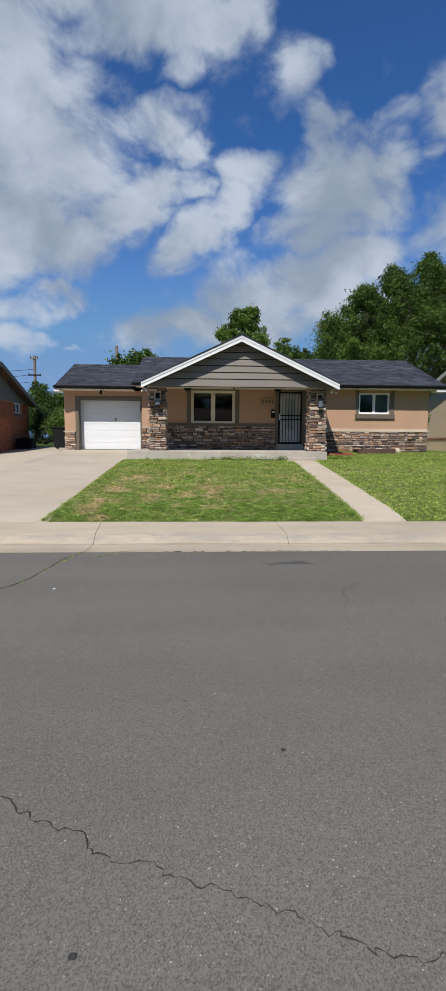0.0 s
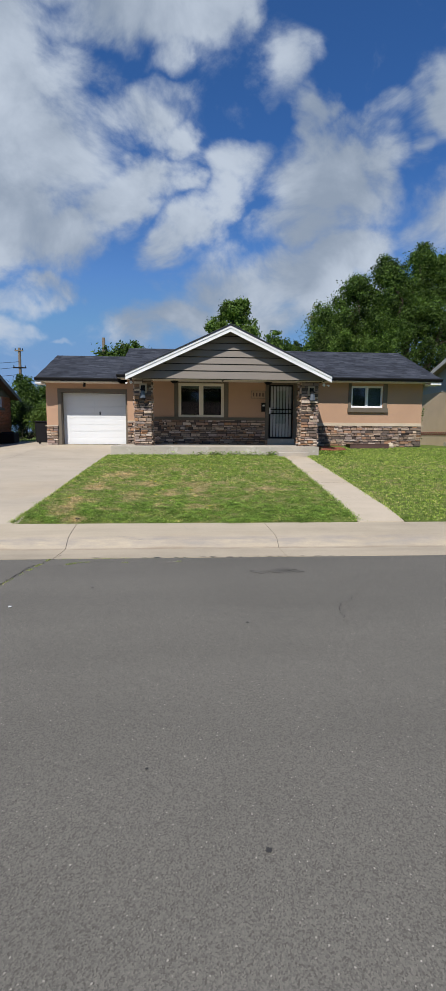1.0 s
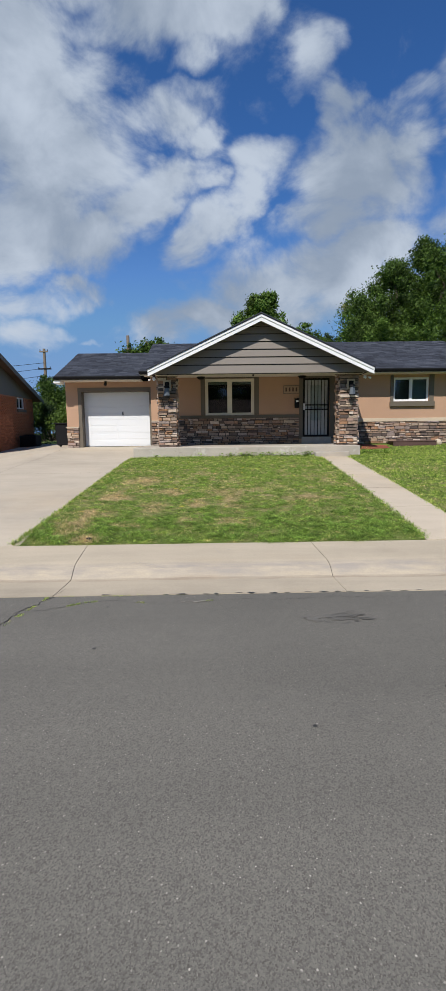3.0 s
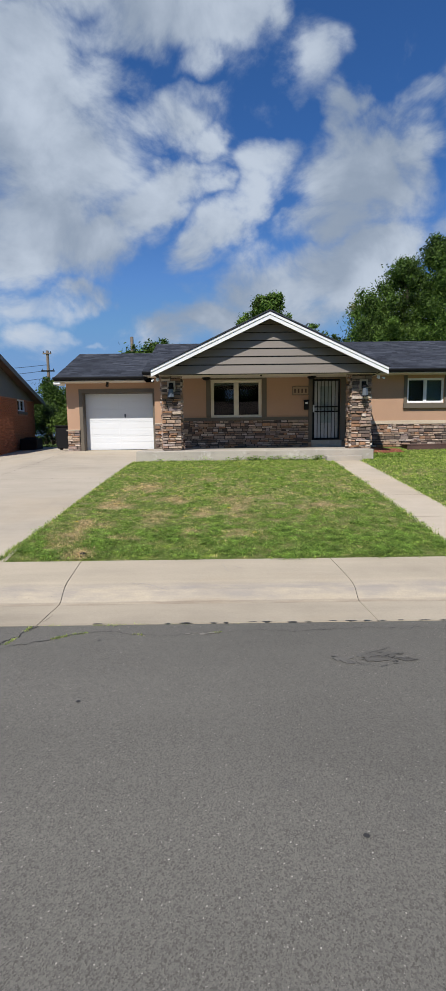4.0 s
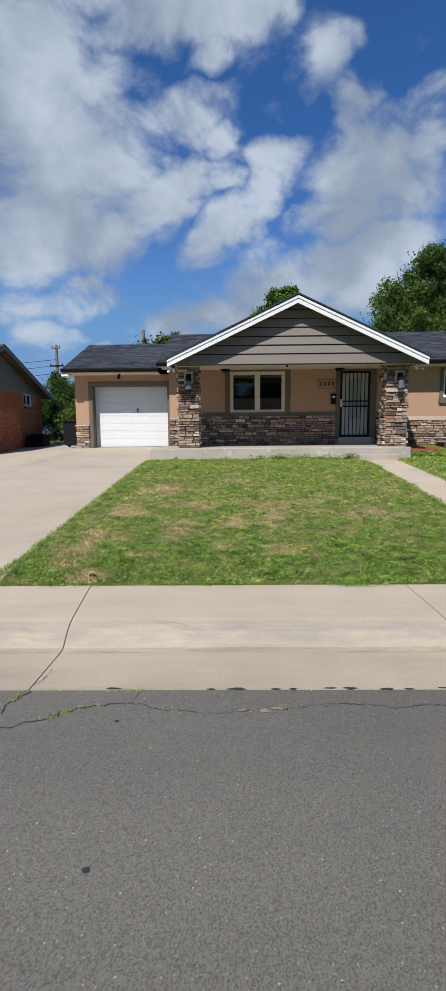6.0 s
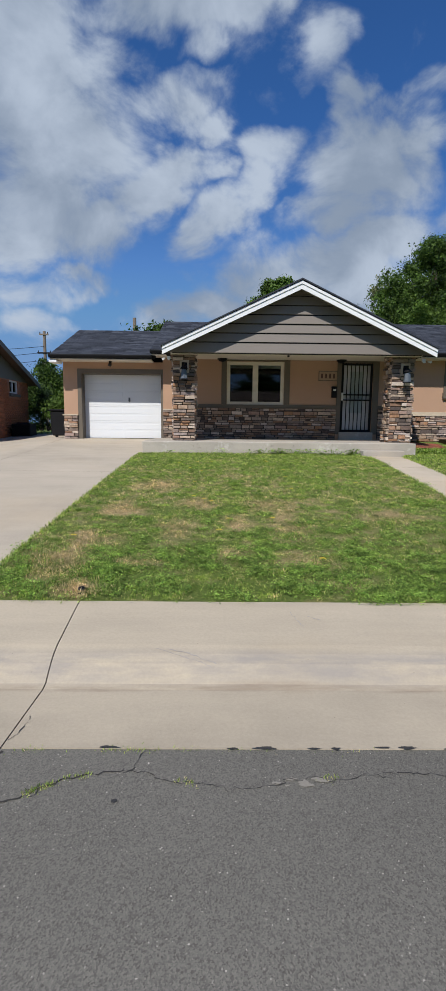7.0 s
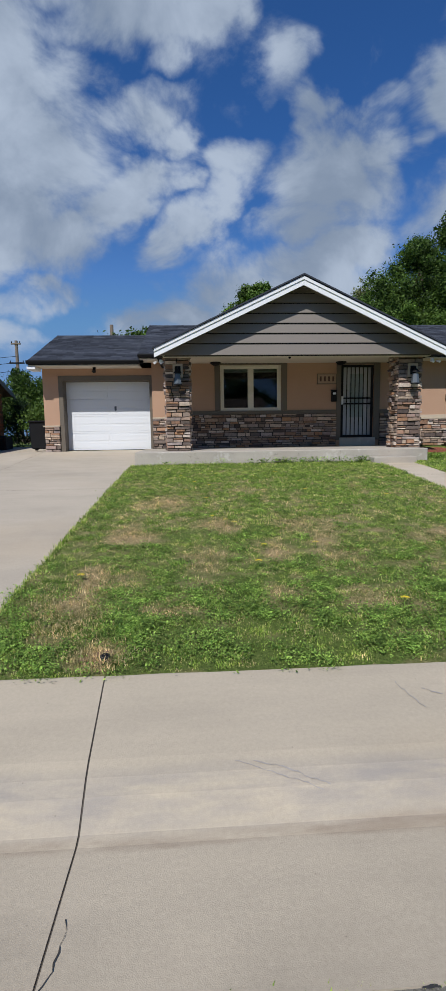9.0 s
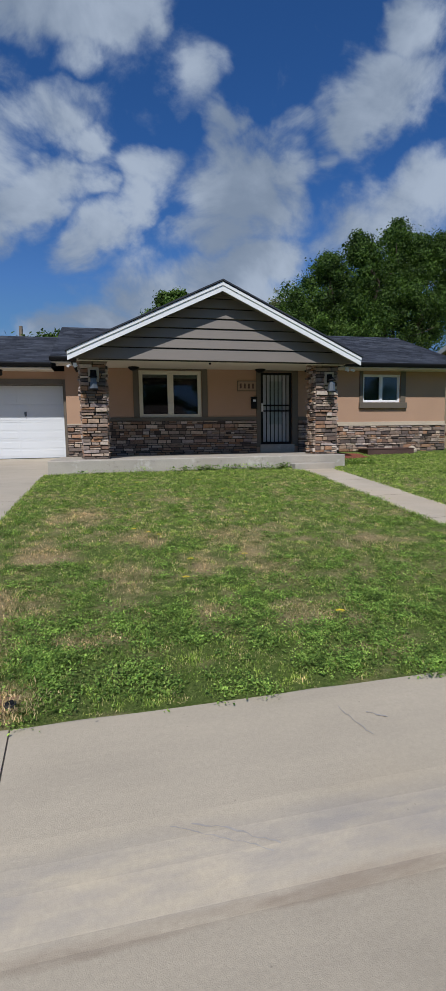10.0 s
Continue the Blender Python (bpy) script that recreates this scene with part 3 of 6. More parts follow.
def build_roof():
    bm = bmesh.new()
    roof_slab(bm, RX0, MXL + 0.1, G_EAVE, G_RIDGE, (5.4, 2.44))
    roof = part("roof", bm, M_GUTTER, house, "dark shingle garage roof")
    bm = bmesh.new()
    shingles(bm, RX0 - 0.02, MXL + 0.1, *G_EAVE, *G_RIDGE, seed=3)
    shingles(bm, RX0 - 0.02, MXL + 0.1, 5.4, 2.44, *G_RIDGE, seed=4)
    part("shingles", bm, M_SHINGLE, roof, kind="stuff")
    bm = bmesh.new()
    roof_slab(bm, MXL, RX1, M_EAVE, M_RIDGE, (7.06, 2.56))
    roof = part("roof", bm, M_GUTTER, house, "dark shingle main roof")
    bm = bmesh.new()
    shingles(bm, MXL - 0.02, RX1 + 0.02, *M_EAVE, *M_RIDGE, seed=5)
    shingles(bm, MXL - 0.02, RX1 + 0.02, 7.06, 2.56, *M_RIDGE, seed=6, course=0.3)
    part("shingles", bm, M_SHINGLE, roof, kind="stuff")
    # ridge caps
    for xa, xb, (ry, rz) in ((RX0, MXL, G_RIDGE), (MXL, RX1, M_RIDGE)):
        bm = bmesh.new()
        x = xa
        while x < xb:
            prism(bm, [(ry - 0.14, rz - 0.035), (ry, rz + 0.028), (ry + 0.14, rz - 0.035), (ry + 0.14, rz - 0.045), (ry - 0.14, rz - 0.045)], "x", x, min(xb, x + 0.235))
            x += 0.24
        part("ridge_cap", bm, M_SHINGLE, roof, kind="stuff")
    # porch gable roof
    bm = bmesh.new()
    yb = 2.2
    prism(bm, [(RK_L, RK_Z), (AP_X, AP_Z), (RK_R, RK_Z), (RK_R, RK_Z - 0.09), (AP_X, AP_Z - 0.1), (RK_L, RK_Z - 0.09)], "y", RK_Y + 0.03, yb)
    roof = part("roof", bm, M_GUTTER, house, "dark shingle porch gable roof")
    bm = bmesh.new()
    shingles(bm, RK_Y - 0.02, yb, RK_L - 0.03, RK_Z - 0.013, AP_X, AP_Z, seed=7, axis="x")
    shingles(bm, RK_Y - 0.02, yb, RK_R + 0.03, RK_Z - 0.013, AP_X, AP_Z, seed=8, axis="x")
    part("shingles", bm, M_SHINGLE, roof, kind="stuff")
    # white rake boards, a wide one with a narrow one proud of it
    for end in (RK_L, RK_R):
        bm = bmesh.new()
        lo = RK_Z - 0.015
        prism(bm, [(end, lo), (AP_X, AP_Z - 0.015), (AP_X, AP_Z - 0.215), (end, lo - 0.20)], "y", RK_Y, RK_Y + 0.035)
        board = part("rake_board", bm, M_WHITE, house, "white painted rake board")
        bm = bmesh.new()
        prism(bm, [(end, lo - 0.014), (AP_X, AP_Z - 0.03), (AP_X, AP_Z - 0.095), (end, lo - 0.08)], "y", RK_Y - 0.022, RK_Y - 0.001)
        part("rake_trim", bm, M_WHITE, board)
        bm = bmesh.new()
        prism(bm, [(end - 0.03 * (1 if end < AP_X else -1), lo + 0.020), (AP_X, AP_Z + 0.030), (AP_X, AP_Z - 0.004), (end - 0.03 * (1 if end < AP_X else -1), lo - 0.012)], "y", RK_Y - 0.050, RK_Y - 0.001)
        part("drip_edge", bm, M_SHINGLE, board)
    # boarded soffit under the rakes
    for end in (RK_L, RK_R):
        bm = bmesh.new()
        prism(bm, [(end, RK_Z - 0.10), (AP_X, AP_Z - 0.115), (AP_X, AP_Z - 0.135), (end, RK_Z - 0.12)], "y", RK_Y + 0.036, SD_Y - 0.001)
        part("rake_soffit", bm, M_SIDING, house)


def build_gable():
    # siding boards, each a lapped plank cut to the slope
    slope = (AP_Z - RK_Z) / (AP_X - RK_L)
    z, face, base = 2.222, 0.2255, 2.235
    top = AP_Z - 0.13
    # black backing shows through the gaps and paints in the boards' shadow lines
    gable = part("gable_wall", prism(bmesh.new(), [(RK_L + 0.2, base), (RK_R - 0.2, base), (AP_X + 0.05, top - 0.1), (AP_X - 0.05, top - 0.1)], "y", SD_Y + 0.03, SD_Y + 0.12), M_GUTTER, house, "grey horizontal lap siding on black backing for shadow lines")
    while z < top - 0.02:
        z1 = min(z + face if z > 2.3 else 2.49, top)
        half0 = (top - z) / slope
        half1 = max(0.0, (top - z1) / slope)
        bm = bmesh.new()
        out = [(AP_X - half0, z + 0.024), (AP_X + half0, z + 0.024), (AP_X + half1 + 0.005, z1), (AP_X - half1 - 0.005, z1)]
        front = [bm.verts.new((x, SD_Y - (0.034 if k < 2 else 0.004), zz)) for k, (x, zz) in enumerate(out)]
        rear = [bm.verts.new((x, SD_Y + 0.03, zz)) for x, zz in out]
        bm.faces.new(front), bm.faces.new(rear[::-1])
        for i in range(4):
            bm.faces.new((front[i], rear[i], rear[(i + 1) % 4], front[(i + 1) % 4]))
        part("siding_board", bm, M_SIDING, gable)
        z = z1
    # boxed beam and porch ceiling
    part("porch_beam", boxes(((RK_L + 0.16, SD_Y + 0.125, 2.232), (RK_R - 0.16, SD_Y + 0.30, 2.404))), M_SOFFIT, house, "cream boxed porch beam")
    part("porch_ceiling", boxes(((RK_L + 0.1, SD_Y + 0.30, 2.405), (RK_R - 0.1, MY - 0.002, 2.435))), M_SOFFIT, house, "cream painted porch ceiling")


def build_eaves():
    for x0, x1, (ey, ez), wall_y in ((RX0, MXL - 0.0, G_EAVE, GY), (MXL, RK_L + 0.05, M_EAVE, MY), (RK_R - 0.05, RX1, M_EAVE, MY)):
        part("soffit", boxes(((x0, ey + 0.03, ez - 0.125), (x1, wall_y - 0.001, ez - 0.10))), M_SOFFIT, house)
        part("fascia", boxes(((x0, ey, ez - 0.13), (x1, ey + 0.025, ez - 0.0))), M_SOFFIT, house)
        bm = bmesh.new()
        prism(bm, [(ey - 0.001, ez + 0.012), (ey - 0.11, ez + 0.012), (ey - 0.115, ez - 0.02), (ey - 0.08, ez - 0.085), (ey - 0.001, ez - 0.085)], "x", x0 - 0.02, x1 + 0.02)
        part("gutter", bm, M_GUTTER, house, "black metal gutter")
    # white boxed ends of the side overhangs
    part("eave_return", boxes(((RX0 - 0.03, G_EAVE[0] - 0.02, 2.205), (GX0 + 0.02, G_EAVE[0] + 0.5, 2.285)), bevel=0.01), M_WHITE, house, "white boxed eave end")
    part("eave_return", boxes(((MX1 + 0.002, M_EAVE[0] - 0.02, 2.345), (RX1, M_EAVE[0] + 0.5, 2.425)), bevel=0.01), M_WHITE, house, "white boxed eave end")


def build_garage_door():
    door = part("garage_door", boxes(((0.003, 0.035, 0.0), (2.417, 0.06, 1.96))), M_DOORWHITE, house, "white sectional garage door")
    h = 1.955 / 4
    for r in range(4):
        bm = bmesh.new()
        box(bm, (0.004, 0.0, r * h + 0.0015), (2.416, 0.034, (r + 1) * h - 0.0015), 0.002)
        sec = part("door_section", bm, M_DOORWHITE, door)
        for k in range(2):
            for zz in (r * h + 0.055, r * h + 0.275):
                bm = bmesh.new()
                a, b = 0.07 + k * 1.17, 0.07 + k * 1.17 + 1.11
                box(bm, (a, -0.004, zz), (b, 0.001, zz + 0.165), 0.003)
                part("raised_panel", bm, M_DOORWHITE, sec)
    for lo, hi in (((-0.13, GY - 0.02, 0.72), (-0.006, GY + 0.0, 2.10)), ((2.426, GY - 0.02, 0.0), (2.49, GY + 0.0, 2.10)), ((-0.006, GY - 0.02, 1.966), (2.426, GY + 0.0, 2.10)),
                   ((-0.13, GY - 0.018, -0.1), (-0.004, GY + 0.0, 0.72))):
        part("door_trim", boxes((lo, hi), bevel=0.004), M_TAUPE, house)
    for lo, hi in (((-0.004, GY, -0.1), (0.002, 0.03, 1.964)), ((2.418, GY, -0.1), (2.424, 0.03, 1.964)), ((0.002, GY, 1.9605), (2.418, 0.03, 1.9645))):
        part("door_jamb", boxes((lo, hi)), M_TAUPE, house)


build_walls()
build_roof()
build_gable()
build_eaves()
build_garage_door()


def window(name, x0, x1, z0, z1, y, frame_mat, label, f=0.07, s=0.035):
    root = part(name, boxes(((x0, y + 0.03, z0), (x0 + f, y + 0.10, z1)), ((x1 - f, y + 0.03, z0), (x1, y + 0.10, z1)), ((x0 + f, y + 0.03, z1 - f), (x1 - f, y + 0.10, z1)),
                            ((x0 + f, y + 0.03, z0), (x1 - f, y + 0.10, z0 + f)), bevel=0.006), frame_mat, house, label)
    mid = (x0 + x1) / 2
    part("mullion", boxes(((mid - f * 0.7, y + 0.035, z0 + f), (mid + f * 0.7, y + 0.095, z1 - f)), bevel=0.005), frame_mat, root)
    for a, b in ((x0 + f, mid - f * 0.7), (mid + f * 0.7, x1 - f)):
        part("sash", boxes(((a, y + 0.05, z0 + f), (a + s, y + 0.085, z1 - f)), ((b - s, y + 0.05, z0 + f), (b, y + 0.085, z1 - f)), ((a + s, y + 0.05, z1 - f - s), (b - s, y + 0.085, z1 - f)),
                           ((a + s, y + 0.05, z0 + f), (b - s, y + 0.085, z0 + f + s)), bevel=0.003), frame_mat, root)
        pane = part("pane", boxes(((a + s - 0.005, y + 0.064, z0 + f + 0.02), (b - s + 0.005, y + 0.069, z1 - f - 0.02))), M_GLASS, root)
        pane.visible_shadow = False
    return root


window("window", 4.44, 6.19, 1.055, 2.355, MY, M_CREAMFRAME, "cream framed two-pane porch window")
window("window", 11.20, 12.47, 1.49, 2.335, MY, M_WHITE, "white framed sliding bedroom window", 0.05, 0.022)



def trim(lo, hi, mat=None, name="trim_board", label=""):
    return part(name, boxes((lo, hi), bevel=0.005), mat or M_TAUPE, house, label)


TY = MY - 0.03
trim((4.28, TY, 1.075), (4.436, MY, 2.404)), trim((6.194, TY, 1.075), (6.36, MY, 2.404)), trim((4.436, TY, 2.358), (6.194, MY, 2.404))
trim((2.93, TY - 0.01, 0.965), (7.80, MY, 1.07)), trim((9.09, TY - 0.01, 0.965), (9.80, MY, 1.07))
trim((7.80, TY, 0.2), (7.935, MY, 2.404)), trim((8.905, TY, 0.2), (9.085, MY, 2.404)), trim((7.935, TY, 2.35), (8.905, MY, 2.404))
trim((11.08, TY, 1.49), (11.196, MY, 2.43)), trim((12.474, TY, 1.49), (12.65, MY, 2.43)), trim((11.06, TY - 0.06, 1.31), (12.67, MY, 1.485))
trim((GX1 + 0.0, TY - 0.01, 0.87), (2.93, MY, 0.91), M_LEDGE, "ledge_cap"), trim((9.80, TY - 0.05, 0.775), (MX1 + 0.05, MY, 0.815), M_LEDGE, "ledge_cap")
trim((9.80, TY, 0.815), (MX1, MY, 0.90), M_LEDGE, "ledge_band"), trim((GX0 - 0.04, GY - 0.07, 0.685), (-0.13, GY, 0.72), M_LEDGE, "ledge_cap")


def build_door():
    root = part("door", boxes(((7.945, MY + 0.10, 0.268), (8.895, MY + 0.14, 2.342))), M_DOORSHADE, house, "white front door behind a black barred security door")
    fr = 0.065
    y0, y1 = MY + 0.0, MY + 0.045
    part("security_frame", boxes(((7.945, y0, 0.268), (7.945 + fr, y1, 2.342)), ((8.895 - fr, y0, 0.268), (8.895, y1, 2.342)), ((7.995, y0, 2.342 - fr), (8.845, y1, 2.342)), ((7.995, y0, 0.268), (8.845, y1, 0.268 + 0.07)),
                                 ((7.995, y0, 1.22), (8.845, y1, 1.26)), ((7.995, y0, 1.38), (8.845, y1, 1.42)), bevel=0.004), M_BLACK, root, "black steel door frame")
    for k in range(1, 7):
        x = 7.995 + 0.85 * k / 7
        part("bar", boxes(((x - 0.011, y0 + 0.01, 0.33), (x + 0.011, y1 - 0.012, 2.30))), M_BLACK, root)
    part("lock_plate", boxes(((7.955, y0 - 0.012, 1.22), (8.01, y0, 1.46)), bevel=0.004), M_WHITE, root)
    part("door_glass", boxes(((8.22, MY + 0.085, 0.85), (8.62, MY + 0.098, 2.1))), M_CURTAIN, root)
    part("threshold", boxes(((7.90, MY - 0.12, 0.02), (8.94, MY - 0.002, 0.262)), bevel=0.01), M_SLAB, house)


build_door()


# ---------------------------------------------------------------- porch slab and step
def build_porch():
    bm = boxes(((2.28, -3.27, -0.45), (9.22, MY - 0.001, 0.025)), bevel=0.015)
    tagged(part("porch_slab", bm, M_SLAB), "worn grey concrete porch slab with flaked edge", "porch", kind="structure")
    bm = boxes(((7.78, -3.62, -0.5), (8.80, -3.272, -0.15)), bevel=0.015)
    tagged(part("porch_step", bm, M_SLAB), "low concrete step before the porch", "step", kind="structure")


build_porch()


# ---------------------------------------------------------------- ledge stone
def stone_meshes(count=8):
    out = []
    for k in range(count):
        rng = random.Random(100 + k)
        bm = bmesh.new()
        r = bmesh.ops.create_cube(bm, size=1.0)
        for v in bm.verts:
            v.co.x += rng.uniform(-0.05, 0.0) * (1 if v.co.x > 0 else -1)
            v.co.z += rng.uniform(-0.13, 0.0) * (1 if v.co.z > 0 else -1)
            if v.co.y < 0:
                v.co.y += rng.uniform(0.0, 0.35)
        front = [e for e in bm.edges if all(v.co.y < 0 for v in e.verts)]
        bmesh.ops.bevel(bm, geom=front, offset=0.07, segments=1, affect="EDGES")
        out.append(finish(bm, "stone", M_STONE))
    return out


STONES = stone_meshes()


def lay_stones(parent, origin, along, length, z0, z1, seed, name="stone", deep=0.055, course=(0.045, 0.12)):
    """Courses of ledge stone on an upright face; origin is the face's start (x, y), along its direction; outward is to the right of along."""
    rng = random.Random(seed)
    ang = math.atan2(along[1], along[0])
    out = Vector((along[1], -along[0], 0))
    z = z0
    inv = undo(parent)
    while z < z1 - 0.02:
        h = min(rng.uniform(*course), z1 - z)
        if z1 - z - h < 0.035:
            h = z1 - z
        s = 0.0
        while s < length - 0.01:
            w = rng.choice((0.12, 0.17, 0.22, 0.28, 0.36)) * rng.uniform(0.8, 1.15)
            if length - s - w < 0.09:
                w = length - s
            d = deep * rng.uniform(0.5, 1.8)
            mid = Vector((origin[0], origin[1], 0)) + Vector((along[0], along[1], 0)) * (s + w / 2) + out * (d / 2)
            split = h > 0.085 and rng.random() < 0.3
            for zz, hh in (((z, h),) if not split else ((z, h * 0.5), (z + h * 0.5, h * 0.5))):
                ob = new(name, rng.choice(STONES))
                ob.parent = parent
                ob.matrix_parent_inverse = inv
                m = Matrix.Translation((mid.x, mid.y, zz + hh / 2)) @ Matrix.Rotation(ang, 4, "Z") @ Matrix.Rotation(rng.uniform(-0.03, 0.03), 4, "Y") @ Matrix.Rotation(rng.uniform(-0.05, 0.05), 4, "Z")
                ob.matrix_basis = m @ Matrix.Diagonal((w - 0.012, d, hh - 0.010, 1))
            s += w
        z += h


def build_column(x0, x1, y0, y1, z0, z1, seed, label):
    col = thing("porch_column", ((x0 + x1) / 2, (y0 + y1) / 2, z0), label, "column", "porch columns")
    e = 0.05
    part("core", boxes(((x0 + e, y0 + e, z0), (x1 - e, y1 - e, z1))), M_MORTAR, col)
    lay_stones(col, (x0 + 0.02, y0 + e), (1, 0), x1 - x0 - 0.04, z0, z1, seed)
    lay_stones(col, (x0 + e, y1 - 0.0), (0, -1), y1 - y0 - 0.03, z0, z1, seed + 1)
    lay_stones(col, (x1 - e, y0 + 0.03), (0, 1), y1 - y0 - 0.03, z0, z1, seed + 2)
    return col


build_column(2.97, 3.60, -2.62, -2.02, 0.026, 2.404, 21, "stacked ledge stone porch column beside the garage")
build_column(8.70, 9.34, -2.62, -2.02, 0.026, 2.404, 31, "stacked ledge stone porch column beside the front door")


def wainscot(x0, x1, y, z0, z1, seed, label):
    w = part("stone_wainscot", boxes(((x0, y - 0.02, z0), (x1, y - 0.001, z1))), M_MORTAR, house, label)
    lay_stones(w, (x0, y - 0.02), (1, 0), x1 - x0, z0, z1, seed)


wainscot(GX0, -0.13, GY, -0.03, 0.685, 41, "ledge stone facing at the garage corner")
wainscot(2.50, 2.93, MY, 0.03, 0.87, 45, "ledge stone facing beside the garage door")
wainscot(2.93, 7.80, MY, 0.03, 0.962, 51, "shaded ledge stone facing under the porch window")
wainscot(9.09, 9.80, MY, 0.03, 0.962, 61, "ledge stone facing beside the front door")
wainscot(9.80, MX1, MY, -0.16, 0.772, 71, "sunlit ledge stone facing under the bedroom window")


# ---------------------------------------------------------------- lawn and grass
# worn patches: x, y, half width, half depth
DRY = [(5.071, -11.026, 0.26, 0.22), (5.099, -9.99, 0.22, 0.45), (4.873, -8.763, 0.35, 0.35), (5.033, -9.272, 0.3, 0.3), (2.572, -11.069, 0.30, 0.45),
       (3.404, -11.177, 0.24, 0.14), (2.972, -11.724, 0.20, 0.16), (3.688, -10.037, 0.25, 0.35), (2.891, -9.113, 0.3, 0.4), (4.441, -9.73, 0.16, 0.3),
       (4.323, -10.918, 0.16, 0.15), (5.419, -11.614, 0.16, 0.1), (2.823, -10.549, 0.3, 0.4), (6.325, -9.532, 0.4, 0.3), (3.947, -8.81, 0.28, 0.35), (3.221, -7.503, 0.4, 0.5)]


def dryness(x, y):
    d = 0.25 + 0.22 * noise.noise((x * 0.8, y * 0.6, 7.0)) + 0.30 * noise.noise((x * 2.6, y * 1.9, 3.0))
    d += 0.42 * noise.noise((x * 6.5, y * 5.5, 1.0)) * min(1.0, 1.0 + 0.12 * (-5.0 - y) if y > -5 else 1.0)
    if y > -6.2:
        d -= 0.10 * (y + 6.2)
    if x > 8.4:
        d -= 0.12
    for cx, cy, rx, ry in DRY:
        q = ((x - cx) / rx) ** 2 + ((y - cy) / ry) ** 2
        if q < 2.2:
            d += 0.42 * (1 - q / 2.2) * (0.75 + 1.3 * noise.noise((x * 3.1, y * 2.2, 11.0)))
    if y < -11.2:
        d -= 0.16
    return max(0.0, min(1.0, d))


def lawn_rise(x, y):
    return 0.012 + 0.022 * (noise.noise((x * 0.9, y * 0.9, 0)) + 0.5 * noise.noise((x * 3, y * 3, 4)))


def build_lawn(name, left, right, y0, y1, dx, dy, label):
    """left and right: lines x(y) given as x at y0 and x at y1."""
    rows, cols = int((y1 - y0) / dy), int((right[0] - left[0]) / dx)
    bm = bmesh.new()
    lay = bm.verts.layers.float.new("dry")
    grid = []
    for j in range(rows + 1):
        v = j / rows
        y = y0 + (y1 - y0) * v
        xa, xb = left[0] + (left[1] - left[0]) * v, right[0] + (right[1] - right[0]) * v
        line = []
        for i in range(cols + 1):
            x = xa + (xb - xa) * i / cols
            vert = bm.verts.new((x, y, ground_z(y) + lawn_rise(x, y)))
            vert[lay] = dryness(x, y)
            line.append(vert)
        grid.append(line)
    for j in range(rows):
        for i in range(cols):
            bm.faces.new((grid[j][i], grid[j][i + 1], grid[j + 1][i + 1], grid[j + 1][i]))
    edge = [e for e in bm.edges if e.is_boundary]
    r = bmesh.ops.extrude_edge_only(bm, edges=edge)
    for g in r["geom"]:
        if isinstance(g, bmesh.types.BMVert):
            g.co.z -= 0.12
    tagged(part(name, bm, M_LAWN), label, "lawn", kind="structure")


build_lawn("lawn", (2.14, 2.28), (7.58, 7.92), -11.90, -3.28, 0.09, 0.09, "mown green front lawn with dry straw patches")
build_lawn("lawn_side", (8.40, 8.86), (22.0, 22.0), -11.90, -0.44, 0.2, 0.2, "green side lawn beside the front walkway")


def mesh_of(name, verts, faces_per, n, material, values, attr_name="dry"):
    """One mesh of n alike strips; verts (n, k, 3); faces_per: tuples of indices within a strip."""
    k = verts.shape[1]
    me = bpy.data.meshes.new(name)
    me.vertices.add(n * k)
    me.vertices.foreach_set("co", verts.reshape(-1).astype(np.float32))
    loops = np.concatenate([np.array(f) for f in faces_per])
    sizes = np.array([len(f) for f in faces_per])
    idx = (np.arange(n)[:, None] * k + loops[None]).reshape(-1)
    me.loops.add(len(idx))
    me.loops.foreach_set("vertex_index", idx.astype(np.int32))
    tot = np.tile(sizes, n)
    me.polygons.add(len(tot))
    me.polygons.foreach_set("loop_start", np.concatenate([[0], np.cumsum(tot)[:-1]]).astype(np.int32))
    me.polygons.foreach_set("loop_total", tot.astype(np.int32))
    if values is not None:
        a = me.attributes.new(attr_name, "FLOAT", "POINT")
        a.data.foreach_set("value", np.repeat(values, k).astype(np.float32))
    me.update()
    me.validate()
    me.materials.append(material)
    return new(name, me)


def grass(name, spots, height, width, seed, label, flop=0.6, material=None):
    """Blades at spots (x, y, z, dry); each a bent strip of two leaves' width."""
    rng = np.random.default_rng(seed)
    p = np.array(spots)
    n = len(p)
    h = height * rng.uniform(0.45, 1.25, n) * (1 - 0.35 * p[:, 3])
    w = width * rng.uniform(0.6, 1.4, n)
    a = rng.uniform(0, 2 * np.pi, n)
    b = a + rng.normal(0, 0.6, n)
    lean = np.abs(rng.normal(0, flop, n)).clip(0, 1.6)
    side = np.stack([np.cos(a + np.pi / 2), np.sin(a + np.pi / 2), 0 * a], 1) * (w / 2)[:, None]
    way = np.stack([np.cos(b) * np.sin(lean * 0.5), np.sin(b) * np.sin(lean * 0.5), np.cos(lean * 0.5)], 1)
    way2 = np.stack([np.cos(b) * np.sin(lean * 1.2), np.sin(b) * np.sin(lean * 1.2), np.cos(lean * 1.2).clip(-0.2, 1)], 1)
    base = p[:, :3] - [0, 0, 0.008]
    mid = base + way * (h * 0.55)[:, None]
    tip = mid + way2 * (h * 0.5)[:, None]
    v = np.stack([base - side, base + side, mid + side * 0.8, mid - side * 0.8, tip], 1)
    return tagged(mesh_of(name, v, ((0, 1, 2, 3), (3, 2, 4)), n, material or M_GRASS, p[:, 3]), label, "grass", kind="stuff")


